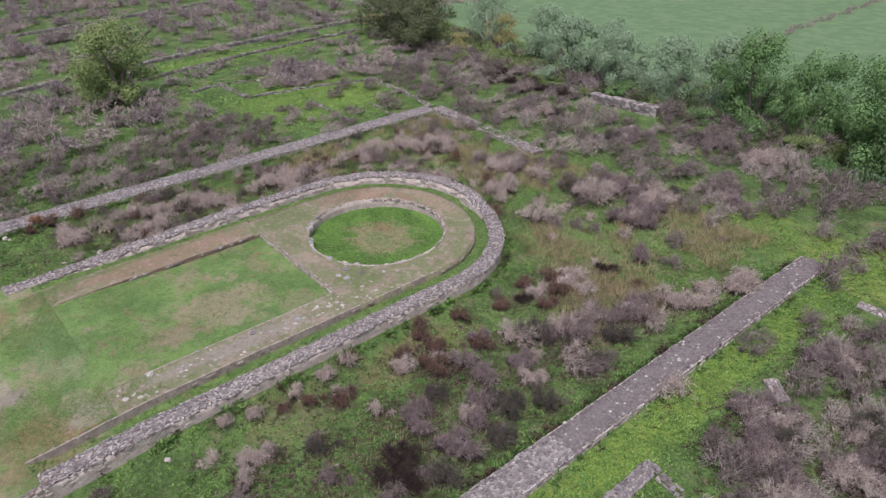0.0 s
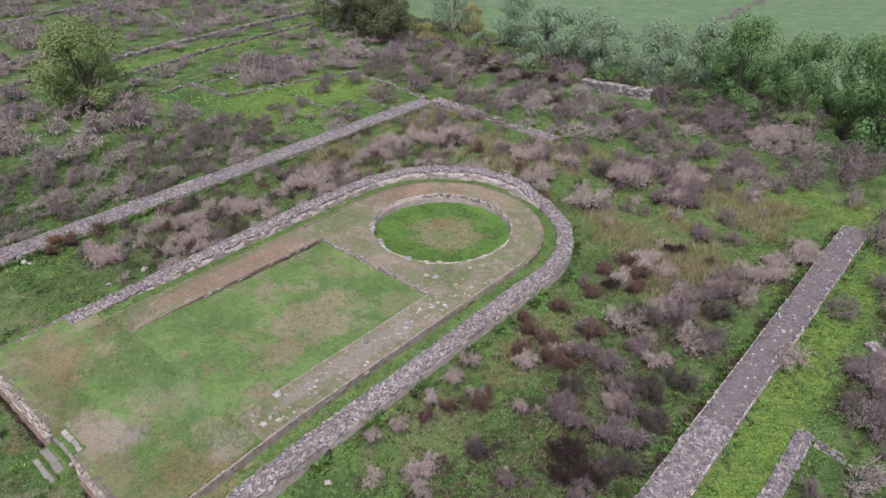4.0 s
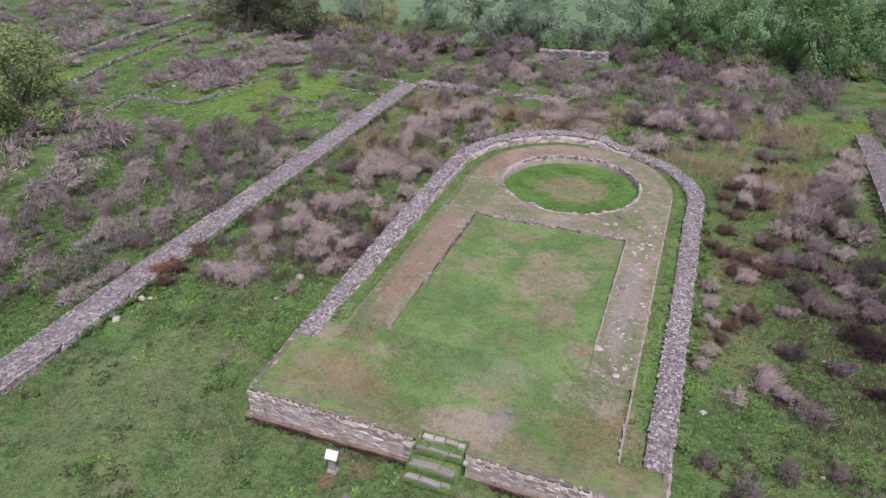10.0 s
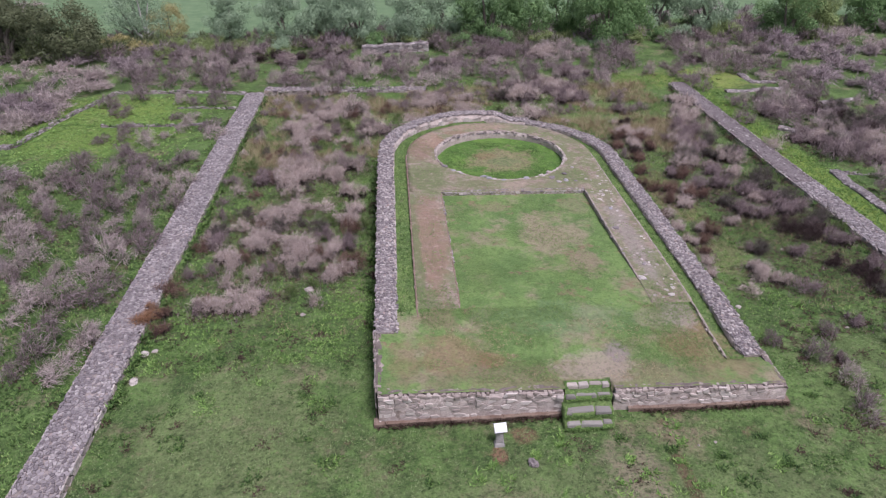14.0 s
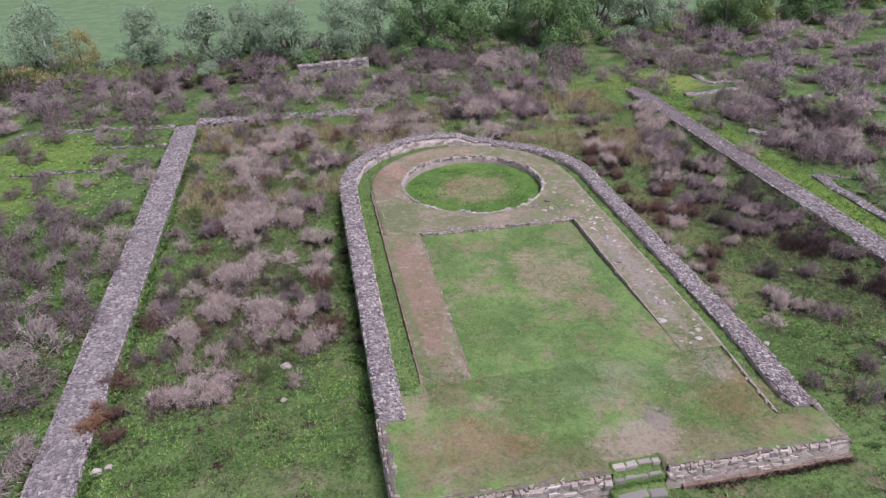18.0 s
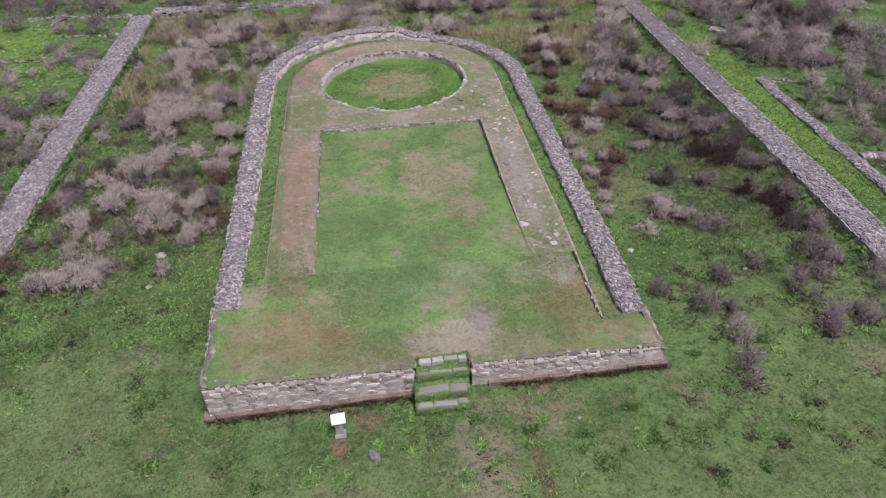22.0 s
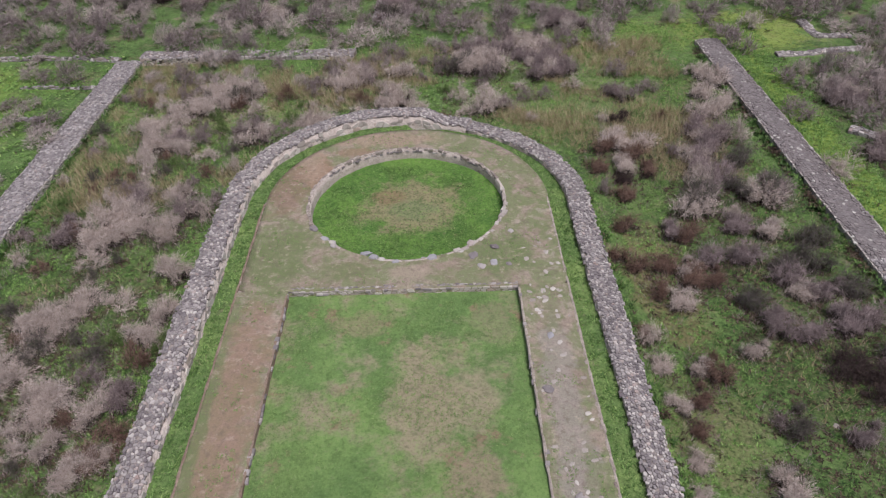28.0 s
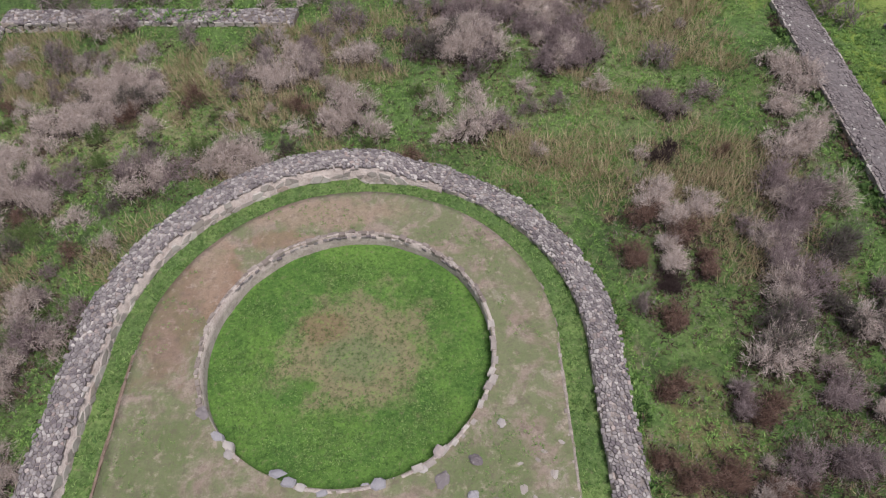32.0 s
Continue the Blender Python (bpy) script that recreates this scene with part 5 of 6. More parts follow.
def scatter(name, places, shapes, material, label, category):
    vs, fs, at = [], [], 0
    for i, (x, y, r) in enumerate(places):
        V, F = shapes[i % len(shapes)]
        a = tries.uniform(-0.8, 0.8)
        R = np.array([[math.cos(a), -math.sin(a), 0], [math.sin(a), math.cos(a), 0], [0, 0, 1]])
        vs.append((V * (r, r, 1.3 * r ** 0.6 * tries.uniform(0.6, 1.45))) @ R.T + (x, y, float(ground_z(x, y))))
        fs += [tuple(v + at for v in f) for f in F]
        at += len(V)
    if vs:
        solid(name, mesh_of(name, np.concatenate(vs), fs, material), label, category, "", "stuff")


shapes = [(TV, TF.tolist()) for SV, SF, TV, TF in (twiggy(k, 6, 18, 12, 0.019, 0.9, 0.5, 0.23) for k in (51, 52, 53, 54, 55))]
for kind, name, a, b in (("p", "mauve_bushes", 0, 0.42), ("g", "pale_bushes", 0.42, 0.72), ("d", "dark_bushes", 0.72, 0.84), ("e", "green_bushes", 0.84, 0.92), ("r", "russet_bushes", 0.92, 1.0)):
    some = [q for q in court if a <= ((q[0] * 7.13 + q[1] * 3.71) % 1) ** (0.6 if q[0] < 0 else 1.0) < b]
    under += some
    scatter(name, some, shapes, SHRUB[kind], "small " + NAMES[kind].replace("shrub", "shrubs").replace("bush", "bushes"), "scrub")
mass = [(TV, TF.tolist()) for SV, SF, TV, TF in LIGHT]
finer = [(TV, TF.tolist()) for SV, SF, TV, TF in MEDIUM]
tone = np.array([0.45 + 0.3 * wave(x, y, 0.3, 3) + tries.normal(0, 0.3) for x, y, r in near_scrub])
scatter("mauve_brush", [q for q, v in zip(near_scrub, tone) if v < 0.6], finer, SCRUB["b"], "mauve-grey brush beside the court walls", "scrub")
scatter("pale_brush", [q for q, v in zip(near_scrub, tone) if v >= 0.6], finer, SCRUB["g"], "pale feathery brush beside the court walls", "scrub")
pick = np.array([0.5 + 0.5 * wave(x, y, 0.21, 5) + tries.normal(0, 0.15) for x, y, r in far])
scatter("dry_scrub", [q for q, v in zip(far, pick) if v < 0.62], mass, SCRUB["p"], "closed mass of dry scrub, its mauve-grey paled for haze", "scrub")
scatter("pale_scrub", [q for q, v in zip(far, pick) if v >= 0.62], mass, SCRUB["g"], "scattered pale grey-brown scrub", "scrub")

hedge = [(x, tries.uniform(61, 71) + (8 if x < -54 else 0), tries.uniform(0.9, 2.1)) for x in tries.uniform(-62, 46, 330)]
hedge = [q for q in hedge if clear(q[0], q[1], 1.5) and not (14 < q[0] < 22 and q[1] < 63)]
scatter("olive_undergrowth", hedge[::3], mass, LEAF[3], "dark olive undergrowth below the trees", "scrub")
scatter("green_undergrowth", hedge[1::3], mass, LEAF[0], "green leafy undergrowth below the trees", "scrub")
scatter("brown_undergrowth", hedge[2::3], mass, SCRUB["b"], "brown dead undergrowth below the trees", "scrub")
bank_line = [(-11.2 - 0.03 * k + 0.5 * math.sin(k), 94 + 1.1 * k, 0.5 + 0.2 * math.sin(k * 1.7)) for k in range(42)]
scatter("field_bank_scrub", bank_line, mass, SCRUB["g"], "line of dry scrub along a bank in the field", "scrub")

# ---- weeds and grass ----


def weeds(name, places, leaves, size, material, label, upright=0.5, slim=0.5, near=0.9):
    """Clumps of small pointed leaves."""
    n = len(places)
    P = np.repeat(np.asarray(places, float), leaves, axis=0)
    k = len(P)
    a = tries.uniform(0, 2 * math.pi, k)
    s = P[:, 3] * tries.uniform(0.5, 1.2, k) * size
    up = tries.uniform(0.2, 1.0, k) * upright
    d = np.c_[np.cos(a), np.sin(a), up]
    side = np.c_[-np.sin(a), np.cos(a), 0 * a] * (s * slim * 0.5)[:, None]
    base = P[:, :3] + np.c_[np.cos(a + 1), np.sin(a + 1), 0 * a] * (s * tries.uniform(0, near, k))[:, None]
    tip = base + d * s[:, None]
    V = np.stack([base - side, base + side, tip], 1).reshape(-1, 3)
    i = np.arange(k)[:, None] * 3
    F = np.c_[i, i + 1, i + 2]
    solid(name, mesh_of(name, V, F, material), label, "plants", "", "stuff")


def sprinkle(count, x0, x1, y0, y1, keep, z=ground_z, big=(0.6, 1.4)):
    x, y = tries.uniform(x0, x1, count), tries.uniform(y0, y1, count)
    ok = keep(x, y)
    x, y = x[ok], y[ok]
    return np.c_[x, y, z(x, y), tries.uniform(*big, len(x))]


def meadow(x, y):
    inside = (np.abs(x) < 8.6) & (y > -0.4) & (y < 24.5) | (np.hypot(x, y - 24.5) < 8.6)
    wall = (np.abs(x + 20.55) < 1.0) | (np.abs(x - 20.25) < 0.9) & (y < 44)
    lush = 0.6 + 0.5 * wave(x, y, 0.6, 2) + 0.4 * smooth(np.abs(x - 22.3), 1.6, 0.8)
    return ~inside & ~wall & (tries.random(len(x)) < np.clip(lush, 0.12, 1))


spread = sprinkle(125000, -21, 24.5, 4, 48, meadow)
shade = wave(spread[:, 0], spread[:, 1], 0.5, 11) + 0.5 * wave(spread[:, 0], spread[:, 1], 1.7, 5) + 1.5 * smooth(np.abs(spread[:, 0] - 22.3), 1.6, 0.9) - 0.7 * smooth(np.abs(spread[:, 0] - 15.3), 4.5, 2.5) * smooth(spread[:, 1], 26, 18) + 0.7 * smooth(spread[:, 1], 28, 36) + tries.normal(0, 0.3, len(spread))
# dark weeds and litter gather round shrubs, painting their shade on the ground
shrub_shade = np.zeros(len(spread))
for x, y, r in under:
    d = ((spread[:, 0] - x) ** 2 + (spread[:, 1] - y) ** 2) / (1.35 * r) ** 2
    shrub_shade = np.maximum(shrub_shade, np.exp(-d))
shade -= 0.8 * shrub_shade
shade += 0.3
weeds("lush_weeds", spread[shade > 0.1], 10, 0.08, lush_mat, "bright green broad-leaved weeds in the meadow", 1.1, 0.45)
weeds("meadow_weeds", spread[(shade <= 0.1) & (shade > -0.5)], 10, 0.08, weed_mat, "low green weeds covering the ground", 1.2, 0.4)
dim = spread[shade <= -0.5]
weeds("dead_leaves", dim[::2], 9, 0.1, shade_litter_mat, "brown leaf litter in the meadow, darkened for shade round the shrubs", 0.4)
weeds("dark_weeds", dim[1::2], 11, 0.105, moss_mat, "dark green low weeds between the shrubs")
# litter below each shrub: its near-black tone stands for the shade there
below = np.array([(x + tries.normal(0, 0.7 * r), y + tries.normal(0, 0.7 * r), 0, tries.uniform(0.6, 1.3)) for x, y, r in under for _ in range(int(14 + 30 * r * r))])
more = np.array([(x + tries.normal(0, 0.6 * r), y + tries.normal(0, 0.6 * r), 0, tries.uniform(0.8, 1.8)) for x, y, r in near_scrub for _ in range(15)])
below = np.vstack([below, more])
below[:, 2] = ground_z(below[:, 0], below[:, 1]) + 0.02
wisps = np.array([(x + tries.normal(0, 0.75 * r), y + tries.normal(0, 0.75 * r), 0, tries.uniform(0.5, 1.4)) for x, y, r in under for _ in range(int(20 + 26 * r))])
wisps[:, 2] = ground_z(wisps[:, 0], wisps[:, 1])
weeds("dry_wisps", wisps, 7, 0.17, SHRUB["p"], "thin dry stalks round the shrubs", 1.5, 0.06)
weeds("shrub_litter", below, 8, 0.14, shade_litter_mat, "dark brown dead twigs and leaves under the shrubs", 0.6, 0.3)
weeds("verge_weeds", sprinkle(9000, -60, 40, 3, 66, lambda x, y: ((x < -21) | (x > 24) | (y > 47)) & (0.2 + wave(x, y, 0.4, 6) > tries.random(len(x)))), 6, 0.2, weed_mat, "bright green weeds between the scrub")
outside = sprinkle(30000, -36, -21.6, -4, 46, lambda x, y: (0.75 + 0.4 * wave(x, y, 0.6, 2) > tries.random(len(x))) & ~((x < -22) & (y > 29)))
tone = wave(outside[:, 0], outside[:, 1], 0.7, 21) + tries.normal(0, 0.3, len(outside))
weeds("outer_weeds", outside[tone > 0.0], 7, 0.115, weed_mat, "green weeds between the brush outside the court", 1.0, 0.45)
weeds("outer_growth", outside[tone <= 0.0], 7, 0.115, moss_mat, "dark weeds between the brush outside the court", 0.9, 0.45)
weeds("ruin_weeds", sprinkle(5000, -47, -22, 28, 47, lambda x, y: 0.6 + 0.5 * wave(x, y, 0.5) > tries.random(len(x))), 6, 0.2, lush_mat, "lush green weeds inside the ruined rooms")
centre = np.c_[tries.uniform(-20, 21, 420), tries.uniform(-10, 7, 420)]
centre = centre[(centre[:, 1] < -1.0) | (np.abs(centre[:, 0]) > 9.3)]
tuft = np.repeat(np.c_[centre, tries.uniform(0.08, 0.3, len(centre))], 16, axis=0)
tuft = np.c_[tuft[:, :2] + tries.normal(0, 1, (len(tuft), 2)) * tuft[:, 2:], np.zeros(len(tuft)), tries.uniform(0.6, 1.5, len(tuft))]
tuft[:, 2] = ground_z(tuft[:, 0], tuft[:, 1])
pick = np.repeat(tries.random(len(centre)), 16)
weeds("brown_tufts", tuft[pick < 0.35], 7, 0.1, shade_litter_mat, "brown dead tufts in the lawn before the temple", 0.7, 0.35)
weeds("dark_tufts", tuft[(pick >= 0.35) & (pick < 0.7)], 8, 0.11, moss_mat, "dark weed tufts in the lawn before the temple", 1.0, 0.4)
weeds("bright_tufts", tuft[pick >= 0.7], 8, 0.11, lush_mat, "bright weed tufts in the lawn before the temple", 1.0, 0.45)
weeds("front_grass", sprinkle(38000, -20, 22, -9, 6, lambda x, y: ((y < -0.5) | (np.abs(x) > 8.7)) & (0.55 + 0.5 * wave(x, y, 0.8, 3) > tries.random(len(x)))), 6, 0.07, front_grass_mat, "short lawn grass before the temple", 0.9, 0.3)
footing_x = tries.uniform(-8.4, 8.5, 900)
footing_x = footing_x[(footing_x < -1.0) | (footing_x > 2.2)]
weeds("footing_grass", np.c_[footing_x, -0.26 + tries.normal(0, 0.1, len(footing_x)), ground_z(footing_x, 0 * footing_x) + 0.1 * tries.random(len(footing_x)), tries.uniform(0.6, 1.4, len(footing_x))], 7, 0.12, shade_litter_mat, "brown dead grass along the wall footing", 1.2, 0.3)
foot = []
for line, count in (([(19.2, 4), (19.2, 43)], 1500), ([(21.3, 8), (21.3, 43)], 220), ([(-19.45, 2), (-19.3, 45)], 1500), ([(-21.75, 2), (-21.5, 45)], 900), ([(-8.65, 4), (-8.65, 24)], 1300), ([(8.7, 4), (8.7, 24)], 700)):
    (xa, ya), (xb, yb) = line
    k = tries.random(count)
    x, y = xa + (xb - xa) * k + tries.normal(0, 0.16, count), ya + (yb - ya) * k
    foot.append(np.c_[x, y, ground_z(x, y) + tries.uniform(0, 0.25, count) * (tries.random(count) < 0.5), tries.uniform(0.6, 1.5, count)])
foot.append(np.c_[arc(8.7, 0, 180, 1200) + tries.normal(0, 0.12, (1200, 2)), np.zeros(1200), tries.uniform(0.6, 1.4, 1200)])
foot[-1][:, 2] = ground_z(foot[-1][:, 0], foot[-1][:, 1])
foot = np.concatenate(foot)
foot = foot[wave(foot[:, 0], foot[:, 1], 1.1, 4) + 0.5 * wave(foot[:, 0], foot[:, 1], 3.3, 8) > -0.35]
tint = wave(foot[:, 0], foot[:, 1], 0.8, 17) + tries.normal(0, 0.25, len(foot))
weeds("wall_foot_weeds", foot[tint > 0.1], 12, 0.12, weed_mat, "green weeds along the foot of the walls", 1.1, 0.4)
weeds("wall_foot_growth", foot[(tint <= 0.1) & (tint > -0.4)], 12, 0.12, moss_mat, "dark weeds along the foot of the walls", 1.1, 0.4)
weeds("wall_foot_litter", foot[tint <= -0.4], 12, 0.11, shade_litter_mat, "brown litter along the foot of the walls", 0.7, 0.4)
weeds("dry_stalks", sprinkle(22000, -21, 21, 6, 48, lambda x, y: meadow(x, y) & (wave(x, y, 0.45, 8) > 0.0)), 5, 0.17, straw_mat, "dry straw-coloured grass stalks", 1.8, 0.09)
weeds("straw_grass", sprinkle(30000, -19, 17, 27, 45, lambda x, y: meadow(x, y) & (wave(x, y, 0.3, 2) + 0.4 * wave(x, y, 1.3, 8) > 0.05)), 7, 0.3, straw_mat, "pale feathery dry grass north of the apse", 2.0, 0.07)
crest = []
for P, width, height in OVERGROWN:
    x, y = (P + tries.normal(0, width * 0.4, P.shape)).T
    crest.append(np.c_[x, y, ground_z(x, y) + height * 0.5 - 0.02, tries.uniform(0.6, 1.5, len(x))])
weeds("wall_top_weeds", np.concatenate(crest), 9, 0.14, weed_mat, "green weeds over the tops of ruined walls", 1.0)
weeds("strip_weeds", sprinkle(3500, -60, -52, 18, 64, lambda x, y: tries.random(len(x)) < 0.8), 6, 0.22, lush_mat, "bright green weeds between the far ruined walls")
weeds("pit_grass", sprinkle(9000, -4.4, 4.5, 20.1, 28.9, lambda x, y: (np.hypot(x - 0.05, y - 24.5) < 4.38) & (np.hypot(x - 0.2, y - 24.8) > (2.7 + 0.6 * wave(x, y, 1.3, 3)) * tries.uniform(0.6, 1.1, len(x))), lambda x, y: 0 * x + PIT_Z), 8, 0.07, weed_mat, "lush grass in the round pit", 0.9, 0.3)
weeds("step_grass", np.array([(x, y - deep * 0.5 - 0.06 + tries.normal(0, 0.05), z - 0.16, tries.uniform(0.6, 1.3)) for y, z, deep, x0, x1, material in FLIGHT[1:] for x in tries.uniform(x0 - 0.05, x1 + 0.05, 150)]), 7, 0.07, weed_mat, "grass along the edges of the steps", 0.9, 0.3)
weeds("nave_grass", sprinkle(16000, -4.4, 4.4, 5.6, 18.2, lambda x, y: 0.35 + 0.6 * wave(x, y, 0.9, 5) > tries.random(len(x)), nave_z), 7, 0.055, lawn_grass_mat, "short grass of the nave floor", 0.8, 0.25)
weeds("platform_grass", sprinkle(9000, -6.4, 6.4, 6, 31, lambda x, y: ((np.abs(x) > 4.7) & (y < 18.3) | (y > 18.6) & (np.hypot(x - 0.05, y - 24.5) > 4.75) & (np.hypot(x, np.maximum(y - 24.5, 0)) < 6.4)) & (wave(x, y, 0.9, 7) + 0.4 * wave(x, y, 2.5) > 0.25), platform_z), 8, 0.06, lawn_grass_mat, "thin grass on the bare earth of the platform", 0.7, 0.3)
weeds("aisle_end_grass", sprinkle(9000, -6.4, 6.4, 5.4, 8.6, lambda x, y: (np.abs(x) > 4.6) & (tries.random(len(x)) > (y - 5.2 + 0.6 * wave(x, y, 1.7, 3)) / 3.0), platform_z), 6, 0.055, lawn_grass_mat, "grass creeping over the ends of the aisles", 0.8, 0.3)
weeds("apron_grass", sprinkle(34000, -8.1, 8.1, 0.5, 5.6, lambda x, y: (np.abs(x) < 6.4) & ((np.abs(x - 0.1) > 1.1) | (y > 0.9)) & (np.hypot((x - 0.9) / 2.0, (y - 1.7) / 1.2) > 0.8) & (wave(x, y, 0.7, 12) + 0.4 * wave(x, y, 2.3, 5) + 0.2 * (y - 2.4) > tries.random(len(x)) - 0.25), platform_z), 5, 0.05, lawn_grass_mat, "short grass on the front of the platform", 0.8, 0.3)
weeds("apron_straw", sprinkle(9000, -8.1, 8.1, 0.5, 4.6, lambda x, y: ((np.abs(x - 0.1) > 1.1) | (y > 0.9)) & (np.abs(x) < 6.4) & (wave(x, y, 0.9, 4) + 0.5 * wave(x, y, 2.9, 1) > tries.random(len(x)) - 0.1), platform_z), 5, 0.055, straw_mat, "dry brown grass on the front of the platform", 0.8, 0.25)
weeds("walkway_grass", sprinkle(17000, -7.4, 7.4, 1.7, 32, lambda x, y: np.where(y < 24.5, np.abs(x), np.hypot(x, y - 24.5)) > 6.55 + 2.0 * ((x < 0) & (y < 5.2)), corridor_z), 9, 0.1, weed_mat, "grass in the narrow walkway", 0.8, 0.3)

# ---- trees ----


def limb(points, r0, r1, sides=7):
    P = np.asarray(points, float)
    rows = []
    for i, p in enumerate(P):
        d = P[min(i + 1, len(P) - 1)] - P[max(i - 1, 0)]
        d /= np.linalg.norm(d)
        u = np.cross(d, (0.3, 0.9, 0.1))
        u /= np.linalg.norm(u)
        v = np.cross(d, u)
        r = r0 + (r1 - r0) * i / (len(P) - 1)
        a = np.linspace(0, 2 * math.pi, sides, endpoint=False)
        rows.append(p + r * (np.cos(a)[:, None] * u + np.sin(a)[:, None] * v))
    return stitch(rows, True)


def tree_shape(seed, wide, high, clumps, leaves, leaf, low_crown=0.12):
    """Trunk and limbs, and a crown of leaf clumps with gaps. A tree one metre in half width, scaled when it is planted."""
    g = np.random.default_rng(seed)
    WV, WF, at = [], [], 0
    C = []
    for i in range(clumps):
        a, h = g.uniform(0, 2 * math.pi), low_crown + (0.97 - low_crown) * g.random()
        belly = math.sin(math.pi * min(1, max(0.08, h * 0.92 + 0.06))) ** 0.6
        r = wide * belly * math.sqrt(g.uniform(0.03, 1.0)) * (1 + 0.25 * math.sin(3 * a + seed))
        C.append((r * math.cos(a), r * math.sin(a), h * high))
    C = np.array(C)
    for k in range(5):
        end = C[int(g.integers(0, clumps))] * (0.75, 0.75, 0.8)
        start = np.array([0.03 * math.cos(k), 0.03 * math.sin(k), 0.08 * high * k / 5])
        V, F = limb([np.array([0.02 * k, 0, -0.1]) if k == 0 else start, (start + end) / 2 + g.normal(0, 0.06, 3), end], 0.09 if k == 0 else 0.06, 0.015)
        WV.append(V)
        WF += [tuple(v + at for v in f) for f in F]
        at += len(V)
    n = clumps * leaves
    size = np.repeat(g.uniform(0.16, 0.34, clumps), leaves)
    dirs = g.normal(0, 1, (n, 3))
    dirs /= np.linalg.norm(dirs, axis=1)[:, None]
    p = np.repeat(C, leaves, axis=0) + dirs * (size * g.uniform(0.55, 1.0, n) ** 0.5 * (1 + 0.12 * np.sin(5 * dirs[:, 0] + 7 * dirs[:, 1] + 4 * dirs[:, 2])))[:, None] * (1, 1, 0.8)
    face = unit(dirs * 0.9 + (0, 0, 0.35) + g.normal(0, 0.3, (n, 3)))
    u = unit(np.cross(face, g.normal(0, 1, (n, 3))))
    v = np.cross(face, u)
    s = leaf * g.uniform(0.6, 1.3, n)[:, None]
    LV = np.stack([p - u * s, p + v * s * 0.55 + u * s * 0.2, p + u * s - v * s * 0.3], 1).reshape(-1, 3)
    i = np.arange(n)[:, None] * 3
    return np.concatenate(WV), WF, LV, np.c_[i, i + 1, i + 2]


SHAPES = [tree_shape(41, 0.78, 1.35, 48, 370, 0.028, 0.05), tree_shape(42, 0.76, 1.55, 54, 370, 0.027, 0.06), tree_shape(43, 0.82, 1.2, 46, 370, 0.029, 0.04), tree_shape(44, 0.8, 1.6, 50, 120, 0.032, 0.2), tree_shape(45, 0.85, 1.2, 40, 90, 0.06, 0.03)]
grown = {}


def tree(x, y, r, shape, tone, label, high=1.0, name="tree", bark=bark_mat, group="trees along the field"):
    z = float(ground_z(x, y)) - 0.05
    m = pose(x, y, z, 0, 0, (x * 37 + y * 91) % 360)
    if (shape, tone, label) not in grown:
        WV, WF, LV, LF = SHAPES[shape]
        ob = thing(name, (x, y, z), label, "tree" if name == "tree" else "bush", group)
        for n, V, F, mat in (("trunk", WV, WF, bark), ("crown", LV, LF, LEAF[tone if tone < 3 else 7 - tone])):
            p = new(n, mesh_of(n, V, F, mat))
            p.parent = ob
        grown[shape, tone, label] = ob
    else:
        ob = copy_thing(grown[shape, tone, label], m)
    ob.matrix_basis = m @ Matrix.Diagonal((r * 1.1, r * 1.1, r * high * 1.08, 1))


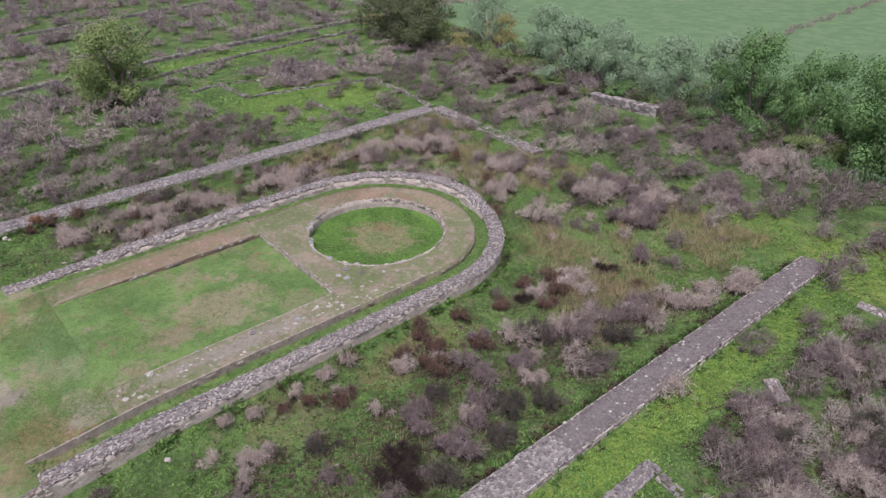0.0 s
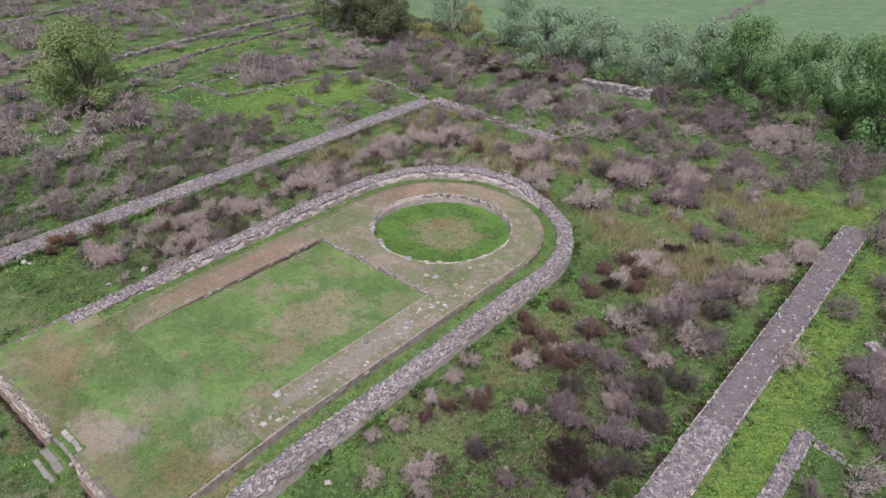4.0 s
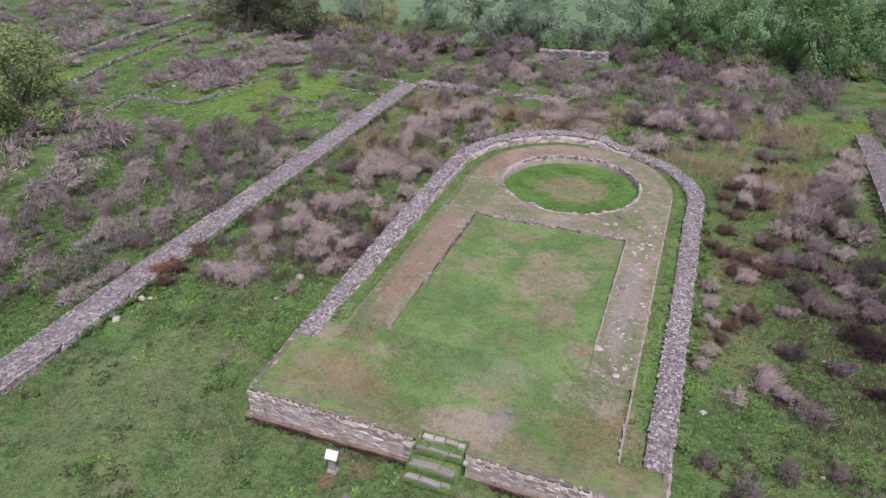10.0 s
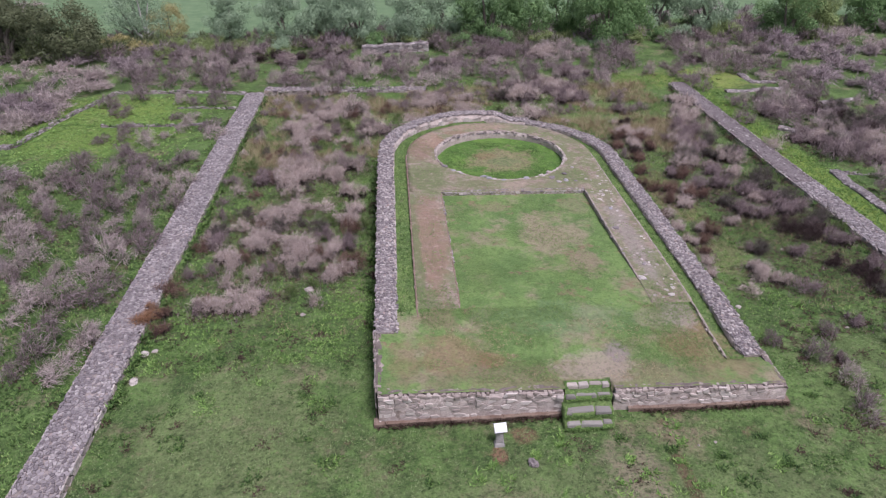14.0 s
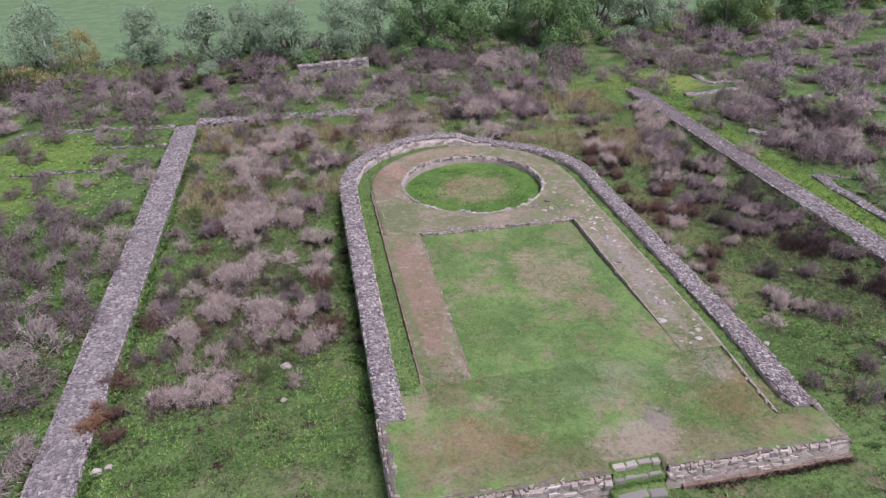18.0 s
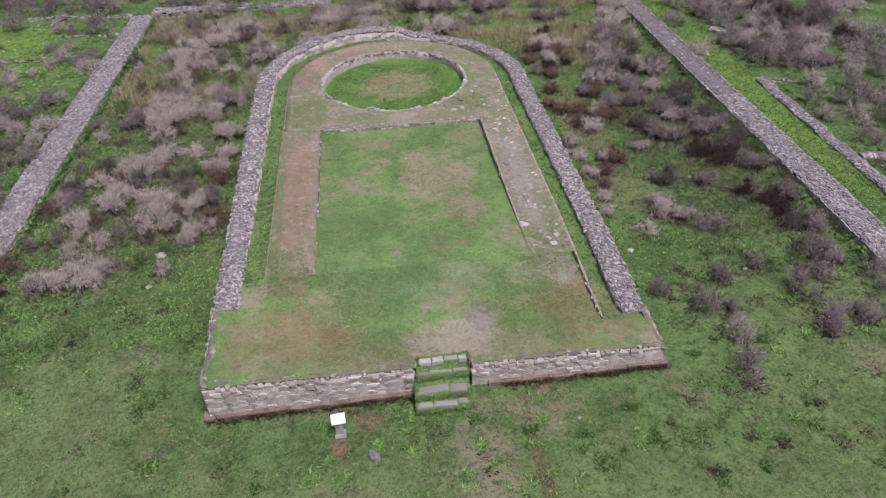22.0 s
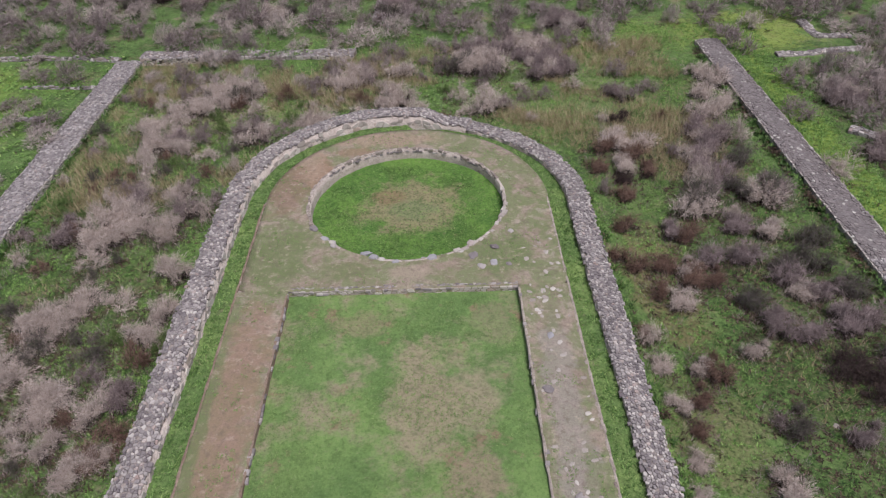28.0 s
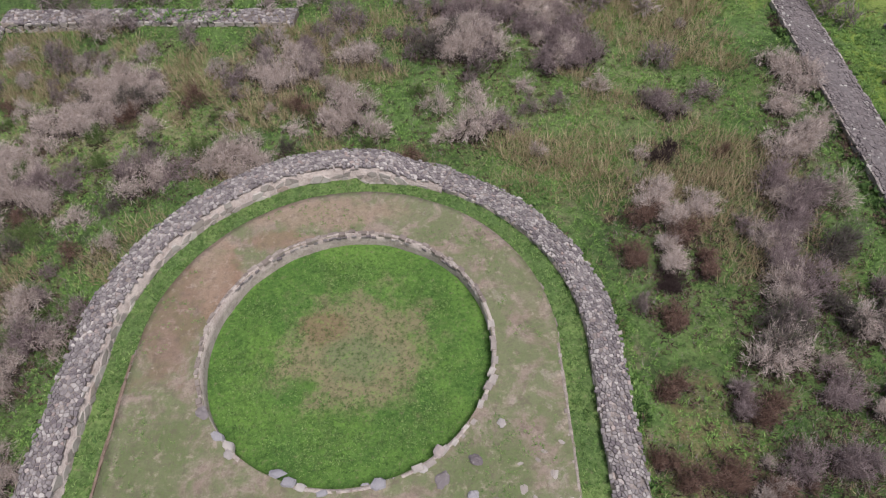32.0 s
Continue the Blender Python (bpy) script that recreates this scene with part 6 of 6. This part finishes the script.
tree(-45.5, 22.5, 5.0, 1, 0, "large dense olive-green tree standing alone in the scrub", 1.0, group="")
DO = "dark olive spreading tree at the field's edge"
OL, GG, DG = "dense olive-green tree at the field's edge", "grey-green tree at the field's edge, paled for haze", "dark green tree at the field's edge"
TOPS = (1.5, 1.7, 1.35, 1.7, 1.3)
ROW = ((-64, 78, 4.5, 7.0, 0, 1), (-57, 72, 4.2, 6.5, 2, 4), (-51, 63, 5.2, 7.6, 0, 4), (-44, 62, 4.4, 7.0, 2, 4), (-40, 73, 3.6, 6.5, 3, 2), (-27.5, 71, 3.2, 6.8, 1, 2), (-20, 67.5, 3.5, 7.2, 0, 2), (-15.5, 69, 3.2, 6.8, 2, 2), (-11.5, 65, 3.2, 6.8, 0, 2),
       (-5.2, 65.5, 3.5, 7.1, 1, 2), (-0.5, 67.5, 3.2, 7.6, 0, 2), (4.2, 64.5, 3.9, 9.1, 1, 1), (9.5, 66, 3.3, 8.0, 2, 1), (17.4, 60.8, 4.1, 9.6, 0, 1), (14.2, 66.5, 3.4, 8.2, 1, 1), (21.5, 64.5, 3.8, 8.6, 2, 1), (26.5, 67, 3.6, 7.2, 0, 2), (32, 66.5, 3.8, 7.2, 0, 2), (40, 61.5, 3.9, 7.0, 1, 1),
       (46, 66, 4.0, 7.2, 2, 0), (53, 65.5, 4.0, 6.8, 0, 1), (59, 70, 4.5, 7.5, 1, 1), (66, 73, 4.6, 7.4, 0, 0), (74, 74, 4.5, 7.0, 2, 1))
for x, y, r, tall, shape, tone in ROW:
    tree(x, y, r, shape, tone, (OL, DG, GG, "", DO)[tone], tall / TOPS[shape] / r / 1.08)
tree(-37.5, 70, 3.0, 3, 2, "thin tree with a pale bare trunk", 1.5, bark=pale_bark_mat)
tree(-34.5, 70, 2.4, 3, 3, "small yellowing tree beside the field", 1.1)
for x, y, r, tone in ((-30, 64, 1.5, 0), (-25, 63, 1.4, 0), (-20, 63.5, 1.5, 2), (-9, 63, 1.7, 1), (-5, 63, 1.2, 0), (1, 62, 1.5, 1), (6, 62.5, 1.7, 1), (11, 62, 1.5, 0), (14, 58.5, 1.4, 1), (22, 62, 1.6, 0), (28, 63, 1.6, 2), (34, 63, 1.7, 0), (40, 64, 1.6, 1), (47, 65, 1.7, 0), (-43, 62, 1.6, 0), (-37, 64, 1.5, 3), (-60, 66, 1.7, 3), (-56, 64, 1.5, 0), (-48, 64, 1.5, 0), (-40, 67, 1.6, 3), (-33, 66, 1.4, 0), (-31, 68, 1.5, 2), (-27.5, 63, 1.3, 0), (-23, 65, 1.3, 1), (17, 59, 1.3, 2), (25, 62.5, 1.5, 1)):
    tree(x, y, r, 4, tone, ("low olive-green bush at the foot of the trees", "low dark green bush at the foot of the trees", "low grey-green bush at the foot of the trees", "yellowing bush at the foot of the trees")[tone], 0.8, "bush", group="bushes at the foot of the trees")
